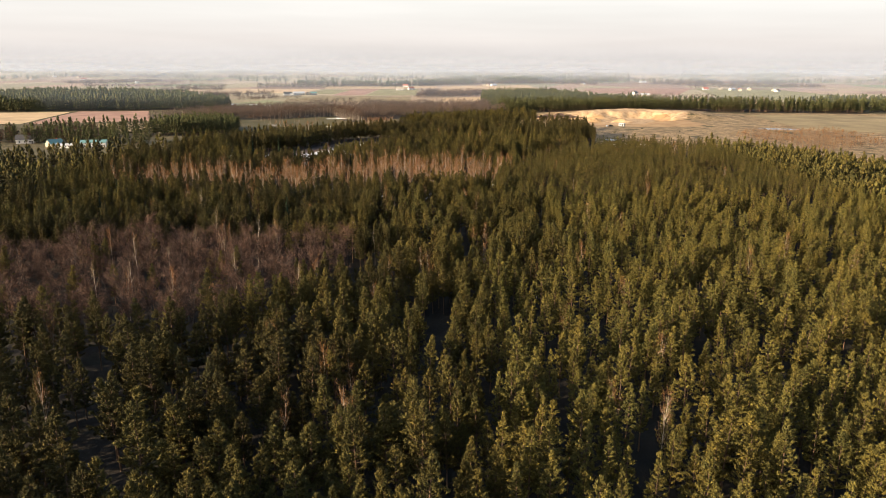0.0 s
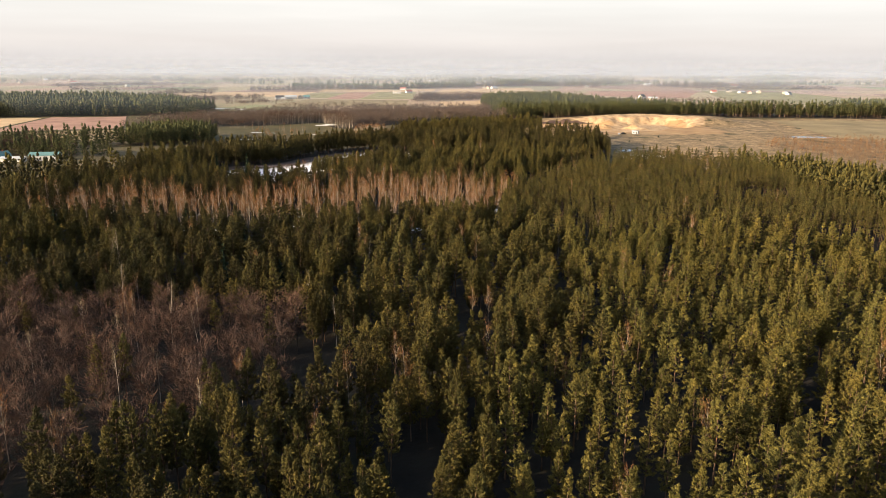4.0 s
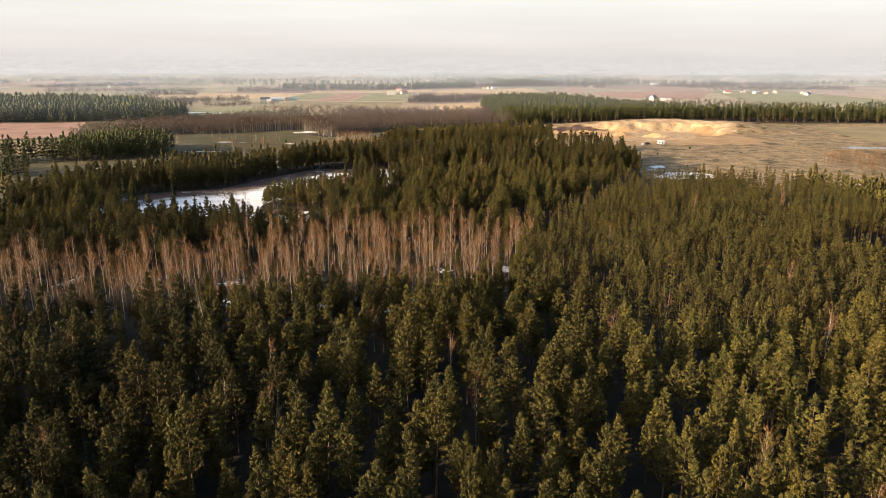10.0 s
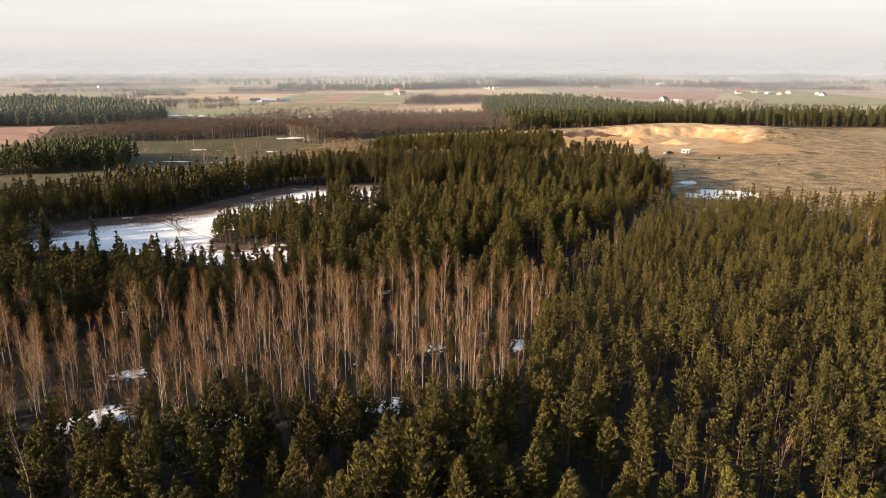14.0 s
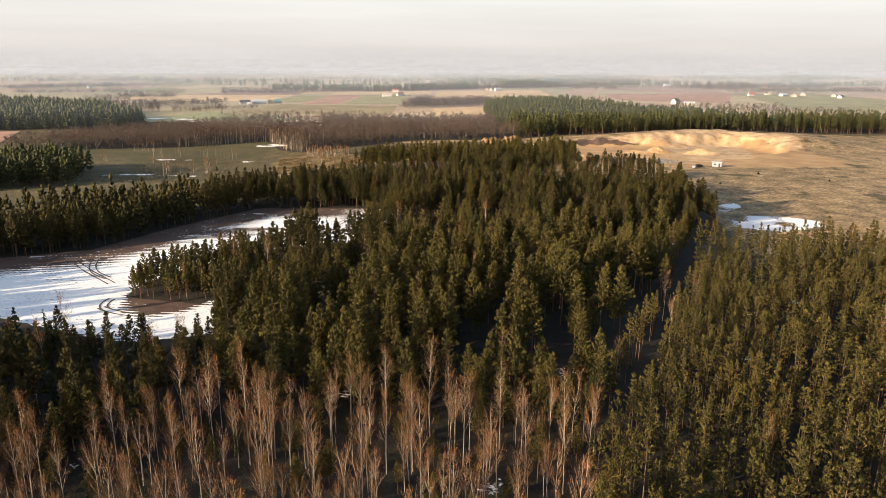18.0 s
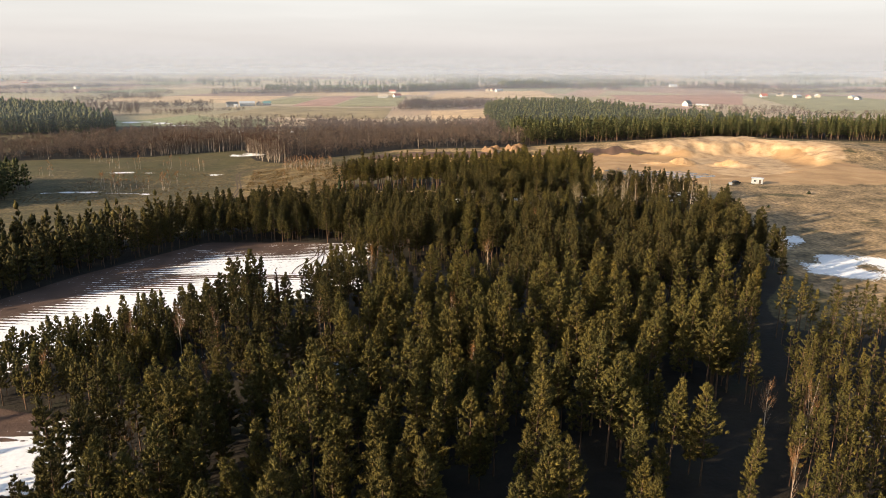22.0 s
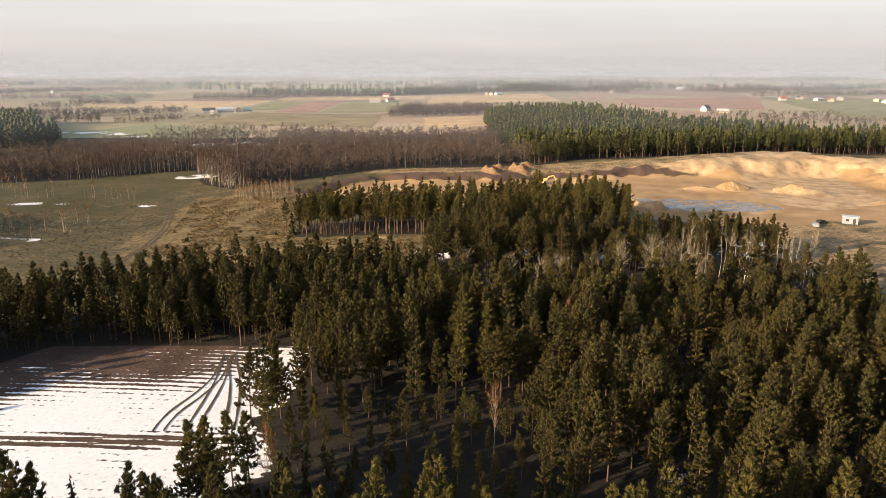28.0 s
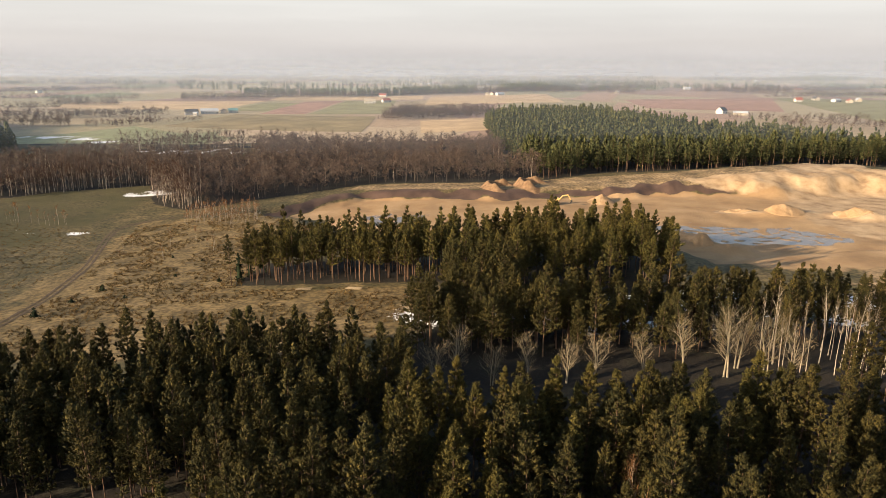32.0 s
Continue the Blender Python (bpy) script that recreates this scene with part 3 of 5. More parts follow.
def bare_shape(rng, height, wide, stems, limbs, twigs, twig_len, twig_wide, rise, bare=0.35, thick=0.009, sides=5, round_top=0.5, fork=2):
    """A leafless tree: one or more stems, rising limbs that fork, and a veil of fine twigs."""
    s = Shape()
    for k in range(stems):
        lean = rng.normal(0, 0.022 if stems == 1 else 0.11, 2) * height
        foot = rng.normal(0, 0.0 if stems == 1 else 0.3, 2)
        h = height * rng.uniform(0.85, 1.0)
        wave = rng.normal(0, 0.012 * height, (2,))
        axis = lambda t: np.stack([foot[0] + lean[0] * t * t + wave[0] * np.sin(5 * t), foot[1] + lean[1] * t * t + wave[1] * np.sin(4 * t), h * t], -1)
        ts = np.linspace(0, 1, 5)
        s.tube(axis(ts), thick * h * np.array([1.2, 0.9, 0.62, 0.36, 0.06]), sides, 0)
        roots, ways, lens = [], [], []
        for _ in range(max(1, limbs // stems)):
            t = bare + (0.93 - bare) * rng.uniform(0, 1)
            a = rng.uniform(0, 6.2832)
            u = (t - bare) / (1 - bare)
            reach = wide * (min(1.0, 0.45 + 1.6 * u) * max(0.12, 1 - u) ** round_top) * rng.uniform(0.7, 1.15)
            p0 = axis(np.array([t]))[0]
            d = np.array([math.cos(a), math.sin(a), rise * rng.uniform(0.75, 1.3)])
            p1 = p0 + 0.5 * reach * d
            p2 = p1 + 0.5 * reach * (d + (0, 0, 0.35 * rise))
            r0 = thick * h * 0.36 * (1 - 0.6 * u)
            s.tube([p0, p1, p2], [r0, r0 * 0.6, r0 * 0.15], 3, 0)
            for _ in range(fork):
                q = p0 + (p1 - p0) * rng.uniform(0.35, 1.0)
                e2 = d + rng.normal(0, 0.45, 3)
                q1 = q + 0.5 * reach * e2
                s.tube([q, q1], [r0 * 0.5, r0 * 0.1], 3, 0)
                roots += [q, (q + q1) / 2]
                ways += [e2, e2]
                lens += [reach, reach]
            roots += [p1, (p1 + p2) / 2, p2]
            ways += [d, d, d]
            lens += [reach] * 3
        roots, ways = np.array(roots), np.array(ways)
        pick = rng.integers(0, len(roots), max(1, twigs // stems))
        r = roots[pick] + rng.normal(0, 0.1 * wide, (len(pick), 3))
        w = ways[pick] + rng.normal(0, 0.5, (len(pick), 3))
        w[:, 2] += 0.35 * rise
        w /= np.linalg.norm(w, axis=1)[:, None]
        ln = twig_len * rng.uniform(0.6, 1.3, len(pick))
        s.blades(r, r + w * ln[:, None], np.full(len(pick), twig_wide) * rng.uniform(0.6, 1.4, len(pick)), 1, rng)
    return s.arrays()


def scatter(poly, step, rng, jitter=0.42, keep=None):
    """Jittered places inside an outline."""
    xs, ys = [p[0] for p in poly], [p[1] for p in poly]
    gx2, gy2 = np.meshgrid(np.arange(min(xs), max(xs), step), np.arange(min(ys), max(ys), step * 0.9))
    gx2 = gx2 + (np.arange(gx2.shape[0]) % 2)[:, None] * step / 2
    x = gx2.ravel() + rng.normal(0, jitter * step, gx2.size)
    y = gy2.ravel() + rng.normal(0, jitter * step, gx2.size)
    ok = inside(poly, x, y)
    if keep is not None:
        ok &= keep(x, y)
    return x[ok], y[ok]


def stand(name, shapes, x, y, scale, mats, label, rng, category="trees", sink=0.1):
    """Many trees in one mesh."""
    x, y = np.asarray(x, float), np.asarray(y, float)
    if len(x) == 0:
        return None
    z = terrain(x, y) - sink
    which = rng.integers(0, len(shapes), len(x))
    turn2 = rng.uniform(0, 6.2832, len(x))
    V, F, M, n = [], [], [], 0
    for k, (v, f, mt) in enumerate(shapes):
        i = np.nonzero(which == k)[0]
        if len(i) == 0:
            continue
        c, s2, sc = np.cos(turn2[i])[:, None], np.sin(turn2[i])[:, None], scale[i][:, None]
        w = np.stack([(v[None, :, 0] * c - v[None, :, 1] * s2) * sc + x[i][:, None], (v[None, :, 0] * s2 + v[None, :, 1] * c) * sc + y[i][:, None],
                      v[None, :, 2] * sc + z[i][:, None]], 2).reshape(-1, 3)
        ff = (f[None] + (np.arange(len(i)) * len(v))[:, None, None]).reshape(-1, 3) + n
        V.append(w)
        F.append(ff)
        M.append(np.tile(mt, len(i)))
        n += len(w)
    me = mesh_from(name, np.concatenate(V), np.concatenate(F), mats, np.concatenate(M), False)
    return tagged(new(name, me), label, category, kind="stuff")


def tree_kind(name, shapes, mats, label, category, group, crown="crown"):
    """Single trees to copy, each a trunk and a crown under one base."""
    made = []
    for v, f, mt in shapes:
        base = tagged(new(name), label, category, group)
        for k, part_name in ((0, "trunk"), (1, crown)):
            sel = f[mt == k]
            if len(sel) == 0:
                continue
            used, inv = np.unique(sel, return_inverse=True)
            ob = new(part_name, mesh_from(part_name, v[used], inv.reshape(-1, 3), [mats[k]], None, False))
            ob.parent = base
        made.append(base)
    return made


def plant(kinds, x, y, scale, rng, sink=0.1):
    """Single trees of a kind: the first of each shape is set down, the others are copies."""
    z = terrain(np.asarray(x, float), np.asarray(y, float)) - sink
    used = set()
    for i in range(len(x)):
        k = int(rng.integers(0, len(kinds))) if i >= len(kinds) else i
        m2 = pose(x[i], y[i], z[i], 0, 0, float(rng.uniform(0, 360)))
        if k in used:
            ob = copy_thing(kinds[k], m2)
            ob.scale = (scale[i],) * 3
        else:
            kinds[k].matrix_basis = m2 @ Matrix.Scale(float(scale[i]), 4)
            used.add(k)
    for k, ob in enumerate(kinds):
        if k not in used:
            for o in (*ob.children_recursive, ob):
                bpy.data.objects.remove(o)


rng = np.random.default_rng(11)
# broad crowns of the mixed forest, slimmer ones of the plantation: height, crown radius, bare part of the trunk
PINE_FORMS = ((15, 2.35, 0.28), (14, 2.55, 0.24), (16, 2.3, 0.36), (13, 2.25, 0.22), (15, 2.7, 0.30), (16.5, 2.4, 0.40), (12.5, 2.1, 0.22), (14.5, 2.15, 0.26))
SLIM_FORMS = ((15, 1.85, 0.32), (14, 2.0, 0.28), (15.5, 1.8, 0.34), (13.5, 1.75, 0.30), (14.5, 2.1, 0.30), (13, 1.65, 0.26))
THIN_FORMS = ((13.5, 1.5, 0.46), (13, 1.35, 0.44), (14, 1.6, 0.48), (12.5, 1.3, 0.42), (13.5, 1.7, 0.44))
NEAR_PINES = [pine_shape(rng, h, w, 12, 7, 8.5, 18, 0.44, bare=bb, sides=7, core=0.13) for h, w, bb in PINE_FORMS]
MID_PINES = [pine_shape(rng, h, w, 11, 7, 7.5, 13, 0.48, bare=bb, core=0.145, fat=0.22) for h, w, bb in PINE_FORMS]
SLIM_PINES = [pine_shape(rng, h, w, 11, 6, 6.0, 13, 0.46, bare=bb, core=0.14, fat=0.22) for h, w, bb in SLIM_FORMS]
THIN_PINES = [pine_shape(rng, h, w, 8, 5, 4.2, 10, 0.42, bare=bb, sides=4, core=0.125, fat=0.24) for h, w, bb in THIN_FORMS]
SIDE_PINES = [pine_shape(rng, h, w, 9, 6, 3.6, 4, 0.70, bare=bb, sides=3, core=0.27, fat=0.28) for h, w, bb in PINE_FORMS]
FAR_PINES = [pine_shape(rng, h, w * 1.0, 6, 4, 1.5, 2, 0.9, bare=bb * 0.8, sides=3, core=0.44, fat=0.40) for h, w, bb in PINE_FORMS]
TALL_PINES = [pine_shape(rng, h, w, 8, 6, 5.0, 7, 0.62, bare=bb, sides=4, core=0.19, fat=0.26) for h, w, bb in ((15.5, 2.4, 0.42), (14.5, 2.6, 0.38), (16, 2.3, 0.46), (15, 2.2, 0.40))]
BIRCHES = [bare_shape(rng, h, w, st, 20, 300, 1.25, 0.030, 2.3, bare=0.30, round_top=0.7, thick=0.0048) for h, w, st in
           ((14, 1.5, 1), (13, 1.7, 1), (15, 1.5, 1), (12, 1.5, 2), (14.5, 1.8, 1), (11, 1.3, 1), (15.5, 1.6, 1))]
FAR_BIRCHES = [bare_shape(rng, h, w, st, 9, 80, 1.8, 0.085, 1.5, bare=0.34, round_top=0.6, fork=1, sides=4, thick=0.008) for h, w, st in ((14, 2.2, 1), (13, 2.4, 1), (15, 2.1, 1), (12, 2.3, 1))]
ALDERS = [bare_shape(rng, h, w, st, 22, 620, 1.1, 0.085, 0.75, bare=0.28, round_top=0.28, thick=0.007, fork=3) for h, w, st in
          ((12, 3.3, 1), (11, 3.7, 1), (13, 3.4, 1), (10, 3.2, 2), (12.5, 3.0, 1), (11.5, 3.9, 1))]
FAR_ALDERS = [bare_shape(rng, h, w, 1, 9, 140, 1.4, 0.19, 0.5, bare=0.20, round_top=0.3, fork=1, sides=3, thick=0.008) for h, w in ((13, 3.2), (12, 3.6), (14, 3.1), (11.5, 3.4), (10, 3.0))]
SPRUCES = [spruce_shape(rng, h, w, 90, 4, 0.8) for h, w in ((14, 2.2), (11, 1.9), (16, 2.5), (9, 1.8))]
WILLOWS = [bare_shape(rng, h, w, st, 38, 460, 1.2, 0.05, 1.05, bare=0.22, round_top=0.25, thick=0.015, fork=3, sides=6) for h, w, st in
           ((11, 4.2, 3), (12, 4.0, 2), (10.5, 4.4, 3), (12.5, 3.4, 2))]

LOW_GROWTH = [(-112, 392), (-34, 378), (-36, 404), (-42, 432), (-38, 470), (-36, 498), (-42, 486), (-64, 468), (-76, 452), (-82, 440), (-112, 440)]
COPSE = [(-71, 453), (-73, 440), (-48, 435), (-42, 440), (-40, 482), (-48, 479), (-63, 467)]
BACK_ROW = [(-260, 440), (-140, 466), (-100, 480), (-64, 552), (-20, 560), (8, 575), (10, 612), (-60, 600), (-260, 480)]
YOUNG_ROW = [(-12, 383), (48, 381), (48, 402), (-12, 403)]
YOUNG_SHADE = [(-7, 490), (32, 490), (32, 528), (-7, 531)]
# lanes free of trees
RIDE = [(36, 362), (46, 380), (56, 402), (70, 430), (90, 480), (108, 516)]


def path_gap(x, y):
    return np.abs(x - DRIFT * y)


def pine_ground(x, y):
    ok = ~inside(SNOW_FIELD, x, y) & ~inside(DARK_GAP, x, y) & ~inside(CLEARING, x, y) & (line_gap(RIDE, x, y) > 2.2)
    ok &= ~inside(BIRCH_STAND, x, y) & ~inside(ALDER_PATCH, x, y)
    ok &= np.hypot(x - 15, (y - 637) * 0.6) > 6.5
    ok &= ~((x > 40) & (x < 118) & (y > 626) & (y < 652)) & ~((x > 78) & (x < 128) & (y > 590) & (y < 615)) & ~((x > 15) & (x < 92) & (y > 584) & (y < 607))
    ok &= ~((x > -114) & (x < -41) & (y > 403) & (y < 434))
    # thin spots
    hole = np.array([noise.noise(Vector((a * 0.035, c * 0.035, 0.5))) for a, c in zip(x, y)])
    ok &= hole < 0.34
    # never in sight and too far aside to shade anything
    ok &= (np.abs(x) < 0.70 * y + 45)
    return ok


def plantation(x, y):
    """The even-aged, closer-planted stand east of the flight line."""
    x, y = np.asarray(x, float), np.asarray(y, float)
    return (x > np.where(y < 370, 12 + 0.06 * y, 42 + 0.32 * (y - 380))) & (y < 480)


def thicket(x, y):
    """The youngest and closest part of the plantation, beside the birches and the ride."""
    return plantation(x, y) & (np.asarray(y, float) > 285)


px_, py_ = scatter(MAIN_PINES, 4.6, rng, 0.25, lambda x, y: pine_ground(x, y) & ~plantation(x, y))
ox_, oy_ = scatter(MAIN_PINES, 4.1, rng, 0.25, lambda x, y: pine_ground(x, y) & plantation(x, y) & ~thicket(x, y))
qx_, qy_ = scatter(MAIN_PINES, 3.2, rng, 0.25, lambda x, y: pine_ground(x, y) & thicket(x, y))
px_, py_ = np.concatenate([px_, ox_, qx_]), np.concatenate([py_, oy_, qy_])
gap_ = path_gap(px_, py_)
size_ = np.clip(rng.normal(0.90, 0.085, len(px_)), 0.55, 1.12)
# the plantation east of the ride stands a little lower; old pines round the field stand taller
young = (px_ > 46 + 0.32 * (py_ - 380)) & (py_ < 470)
old = (py_ > 385) & ~young
size_ *= np.where(young, 0.93, np.where(old, 1.05, 1.0))
size_ *= np.where(py_ > 515, 1.07, 1.0)
# low growth round the near side of the snowy field and in its copse
size_ *= np.where(inside(LOW_GROWTH, px_, py_), 0.64, 1.0)
size_ *= np.where(inside(YOUNG_SHADE, px_, py_), 0.45, 1.0)
size_ *= np.where((px_ > 104) & (py_ > 500) & (py_ < 626), 0.8, 1.0)
size_ *= np.where(inside(YOUNG_ROW, px_, py_), 0.62, 1.0)
size_ *= np.where(inside(BACK_ROW, px_, py_), 0.92, 1.0)
old_keep = ~(old & (rng.uniform(0, 1, len(px_)) < 0.06))
px_, py_, gap_, size_ = px_[old_keep], py_[old_keep], gap_[old_keep], size_[old_keep]
single = (gap_ < 3.6) & (py_ > 70) & (py_ < 560)
row = ((py_ > 556) & (py_ < 573) & (px_ > 10) & (px_ < 80)) | ((line_gap([(-38, 486), (-16, 497), (-5, 508), (-6, 542)], px_, py_) < 4.5) & ~inside(SNOW_FIELD, px_, py_))
single |= row
seen = np.abs(px_) < 0.66 * py_ + 10
mid = ~single & (gap_ < 46) & seen & (py_ > 60)
side = ~single & ~mid & (gap_ < 110) & seen & (py_ > 60)
far = ~single & ~mid & ~side


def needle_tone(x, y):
    """0: mixed forest and young thicket, some shade in the colour; 1: the older plantation, yellower; 2: darkest, deep
    shade put into the needle colour.
    """
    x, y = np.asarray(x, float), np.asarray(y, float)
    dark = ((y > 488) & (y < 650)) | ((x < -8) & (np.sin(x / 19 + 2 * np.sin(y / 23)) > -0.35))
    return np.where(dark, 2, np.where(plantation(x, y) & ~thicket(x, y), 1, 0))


# closed forest beside the flight line: square groups of trees, set side by side
TILE = 22.0
NEEDLE_KINDS = (DEEP_NEEDLES, NEEDLES, SHADE_NEEDLES)


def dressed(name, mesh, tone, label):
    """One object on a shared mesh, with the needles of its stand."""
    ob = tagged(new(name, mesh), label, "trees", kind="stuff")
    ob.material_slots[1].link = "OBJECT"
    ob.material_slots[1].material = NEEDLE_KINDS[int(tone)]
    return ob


def pine_group(shapes, step):
    gx5, gy5 = scatter([(-TILE / 2, -TILE / 2), (TILE / 2, -TILE / 2), (TILE / 2, TILE / 2), (-TILE / 2, TILE / 2)], step, rng, 0.25)
    V, F, M, n = [], [], [], 0
    seed5 = float(rng.uniform(0, 90))
    for a5, b5 in zip(gx5, gy5):
        # small dark glades
        if noise.noise(Vector((a5 / 8, b5 / 8, seed5))) > 0.24:
            continue
        v, f, mt = shapes[int(rng.integers(0, len(shapes)))]
        c5, s5, k5 = math.cos(a5 * 9 + b5), math.sin(a5 * 9 + b5), float(np.clip(rng.normal(1, 0.14), 0.6, 1.25))
        V.append(np.stack([(v[:, 0] * c5 - v[:, 1] * s5) * k5 + a5, (v[:, 0] * s5 + v[:, 1] * c5) * k5 + b5, v[:, 2] * k5], 1))
        F.append(f + n)
        M.append(mt)
        n += len(v)
    return mesh_from("pine_group", np.concatenate(V), np.concatenate(F), [PINE_BARK, NEEDLES], np.concatenate(M), False)


wide_groups = [pine_group(MID_PINES, 4.5) for _ in range(7)]
slim_groups = [pine_group(SLIM_PINES, 4.1) for _ in range(6)]
thin_groups = [pine_group(THIN_PINES, 3.2) for _ in range(4)]
fine = np.linspace(-TILE / 2, TILE / 2, 7)
FX, FY = [a.ravel() for a in np.meshgrid(fine, fine)]
inner = (YOUNG_SHADE, LOW_GROWTH, BACK_ROW, SNOW_FIELD, DARK_GAP, CLEARING, BIRCH_STAND, ALDER_PATCH)
for row_y in np.arange(66, 560, TILE):
    for off in (-102.6, -80.6, -58.6, -36.6, -14.6, 14.6, 36.6, 58.6, 80.6, 102.6):
        cy5 = row_y + TILE / 2
        cx5 = DRIFT * cy5 + off
        tx5, ty5 = FX + cx5, FY + cy5
        ok = inside(MAIN_PINES, tx5, ty5).all() and (line_gap(RIDE, tx5, ty5) > 3.2).all() and not any(inside(p, tx5, ty5).any() for p in inner)
        if not ok:
            continue
        if not (np.abs(cx5) < 0.66 * cy5 + 25):
            continue
        tile = ((np.abs(px_ - cx5) < TILE / 2) & (np.abs(py_ - cy5) < TILE / 2))
        mid, side, far = mid & ~tile, side & ~tile, far & ~tile
        kinds5 = thin_groups if thicket(cx5, cy5) else slim_groups if plantation(cx5, cy5) else wide_groups
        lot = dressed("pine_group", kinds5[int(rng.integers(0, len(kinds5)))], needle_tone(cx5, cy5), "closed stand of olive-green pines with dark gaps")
        lot.matrix_basis = pose(cx5, cy5, high(cx5, cy5) - 0.15, 0, 0, 90 * int(rng.integers(0, 4)))
        k5 = 0.84 if cx5 > 46 + 0.32 * (cy5 - 380) and cy5 < 470 else 0.95 if cy5 > 385 else 0.90
        lot.scale = (1, 1, k5)
clump = (py_ > 655) & (px_ < 30)
plant(tree_kind("pine_tree", NEAR_PINES, (PINE_BARK, DEEP_NEEDLES), "Scots pine with olive-green needle clumps on a forest floor", "pine tree", "pines of the forest"),
      px_[single], py_[single], size_[single], rng)
def tree_meshes(shapes):
    return [mesh_from("pine_tree", v, f, [PINE_BARK, NEEDLES], mt, False) for v, f, mt in shapes]


MID_MESHES, SLIM_MESHES, THIN_MESHES = tree_meshes(MID_PINES), tree_meshes(SLIM_PINES), tree_meshes(THIN_PINES)


def forest_trees(name, x, y, scale, label, tone=None):
    """Pines that fill the forest between the groups, all on a few shared meshes."""
    x, y = np.asarray(x, float), np.asarray(y, float)
    z = terrain(x, y) - 0.1
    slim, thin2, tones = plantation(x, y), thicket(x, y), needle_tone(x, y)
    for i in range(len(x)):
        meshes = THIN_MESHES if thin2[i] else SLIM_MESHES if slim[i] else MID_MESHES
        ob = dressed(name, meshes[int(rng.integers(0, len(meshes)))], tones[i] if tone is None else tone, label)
        ob.matrix_basis = pose(x[i], y[i], z[i], 0, 0, float(rng.uniform(0, 360))) @ Matrix.Scale(float(scale[i]), 4)


outer = far & seen & (np.abs(px_) < 175) & (py_ < 500) & (py_ > 60)
far &= ~outer & (np.abs(px_) < 0.66 * py_ + 24) & (rng.uniform(0, 1, len(px_)) < 0.7)
pick = (mid | side | outer) & ~clump
forest_trees("forest_pine", px_[pick], py_[pick], size_[pick], "pines of a mixed-height forest with a dark shaded floor")
for nm, sel, shp, lab in (("tall_pine_row", clump, TALL_PINES, "row of tall pines with bare sunlit trunks beside rough grass"),
                          ("pine_forest_edge", far & ~clump, FAR_PINES, "outer pine forest of olive-green crowns")):
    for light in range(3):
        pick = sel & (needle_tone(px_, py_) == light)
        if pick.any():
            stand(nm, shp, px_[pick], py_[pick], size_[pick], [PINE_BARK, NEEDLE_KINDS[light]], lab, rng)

x, y = scatter(BACK_ROW, 4.4, rng, 0.35, lambda x, y: inside(MAIN_PINES, x, y) & ~inside(SNOW_FIELD, x, y) & (np.abs(x) < 140))
stand("pine_row", SIDE_PINES, x, y, rng.uniform(0.5, 0.95, len(x)), [PINE_BARK, SHADE_NEEDLES], "dark pine row behind the snowy field", rng)
x, y = scatter(COPSE, 2.9, rng, 0.3)
stand("pine_copse", SIDE_PINES, x, y, rng.uniform(0.5, 0.68, len(x)), [PINE_BARK, DEEP_NEEDLES], "dense low pine copse running out into the snowy field", rng)

x, y = scatter([(70, 530), (112, 524), (118, 572), (70, 572)], 6.0, rng, 0.3)
forest_trees("forest_pine", x, y, rng.uniform(0.75, 1.0, len(x)), "open pine stand over patchy snow", 2)
x, y = scatter([(14, 609), (90, 608), (122, 616), (114, 627), (20, 631)], 5.2, rng, 0.3)
forest_trees("belt_pine", x, y, rng.uniform(0.72, 1.02, len(x)), "dark pine belt behind pale willows", 2)
x, y = scatter([(-38, 662), (20, 660), (24, 682), (-34, 684)], 3.7, rng, 0.3)
stand("tall_pine_row", TALL_PINES, x, y, rng.uniform(0.82, 1.02, len(x)), [PINE_BARK, DEEP_NEEDLES], "row of tall pines with bare sunlit trunks beside rough grass", rng)

# ---- birches ----
bx, by = scatter(BIRCH_STAND, 4.8, rng, 0.40)
bs = np.clip(rng.normal(1.0, 0.13, len(bx)), 0.6, 1.25)
one = (bx > -30) & (rng.uniform(0, 1, len(bx)) < 0.42)
birch = tree_kind("birch_tree", BIRCHES, (BIRCH_BARK, BIRCH_TWIGS), "bare birch with white trunk and rust-brown twigs", "birch tree", "birches of the stand")
# scattered birches among the pines
sx, sy = scatter(MAIN_PINES, 17, rng, 0.4, lambda x, y: (np.abs(x) < 0.66 * y) & (path_gap(x, y) < 120) & (y > 90) & (y < 560) & ~inside(SNOW_FIELD, x, y))
sel = rng.uniform(0, 1, len(sx)) < np.where(sx < -15, 0.5, 0.3)
sx, sy = sx[sel], sy[sel]
# white stems beside the quarry
qx, qy = np.concatenate([rng.uniform(84, 124, 40), rng.uniform(-95, -14, 24)]), np.concatenate([rng.uniform(596, 612, 40), rng.uniform(125, 305, 24)])
plant(birch, np.concatenate([bx[one], sx]), np.concatenate([by[one], sy]), np.concatenate([bs[one], np.clip(rng.normal(1.0, 0.12, len(sx)), 0.7, 1.2)]), rng)
white = [bare_shape(rng, h, w, 1, 9, 60, 1.3, 0.03, 1.8, bare=0.5, round_top=0.8, thick=0.0065, sides=6) for h, w in ((14, 1.4), (13, 1.3), (15, 1.5), (13.5, 1.2))]
plant(tree_kind("birch_tree", white, (BIRCH_BARK, WILLOW_TWIGS), "slender white-stemmed birch with a thin pale crown", "birch tree", "white-stemmed birches"), qx, qy, np.clip(rng.normal(1.05, 0.1, len(qx)), 0.8, 1.25), rng)
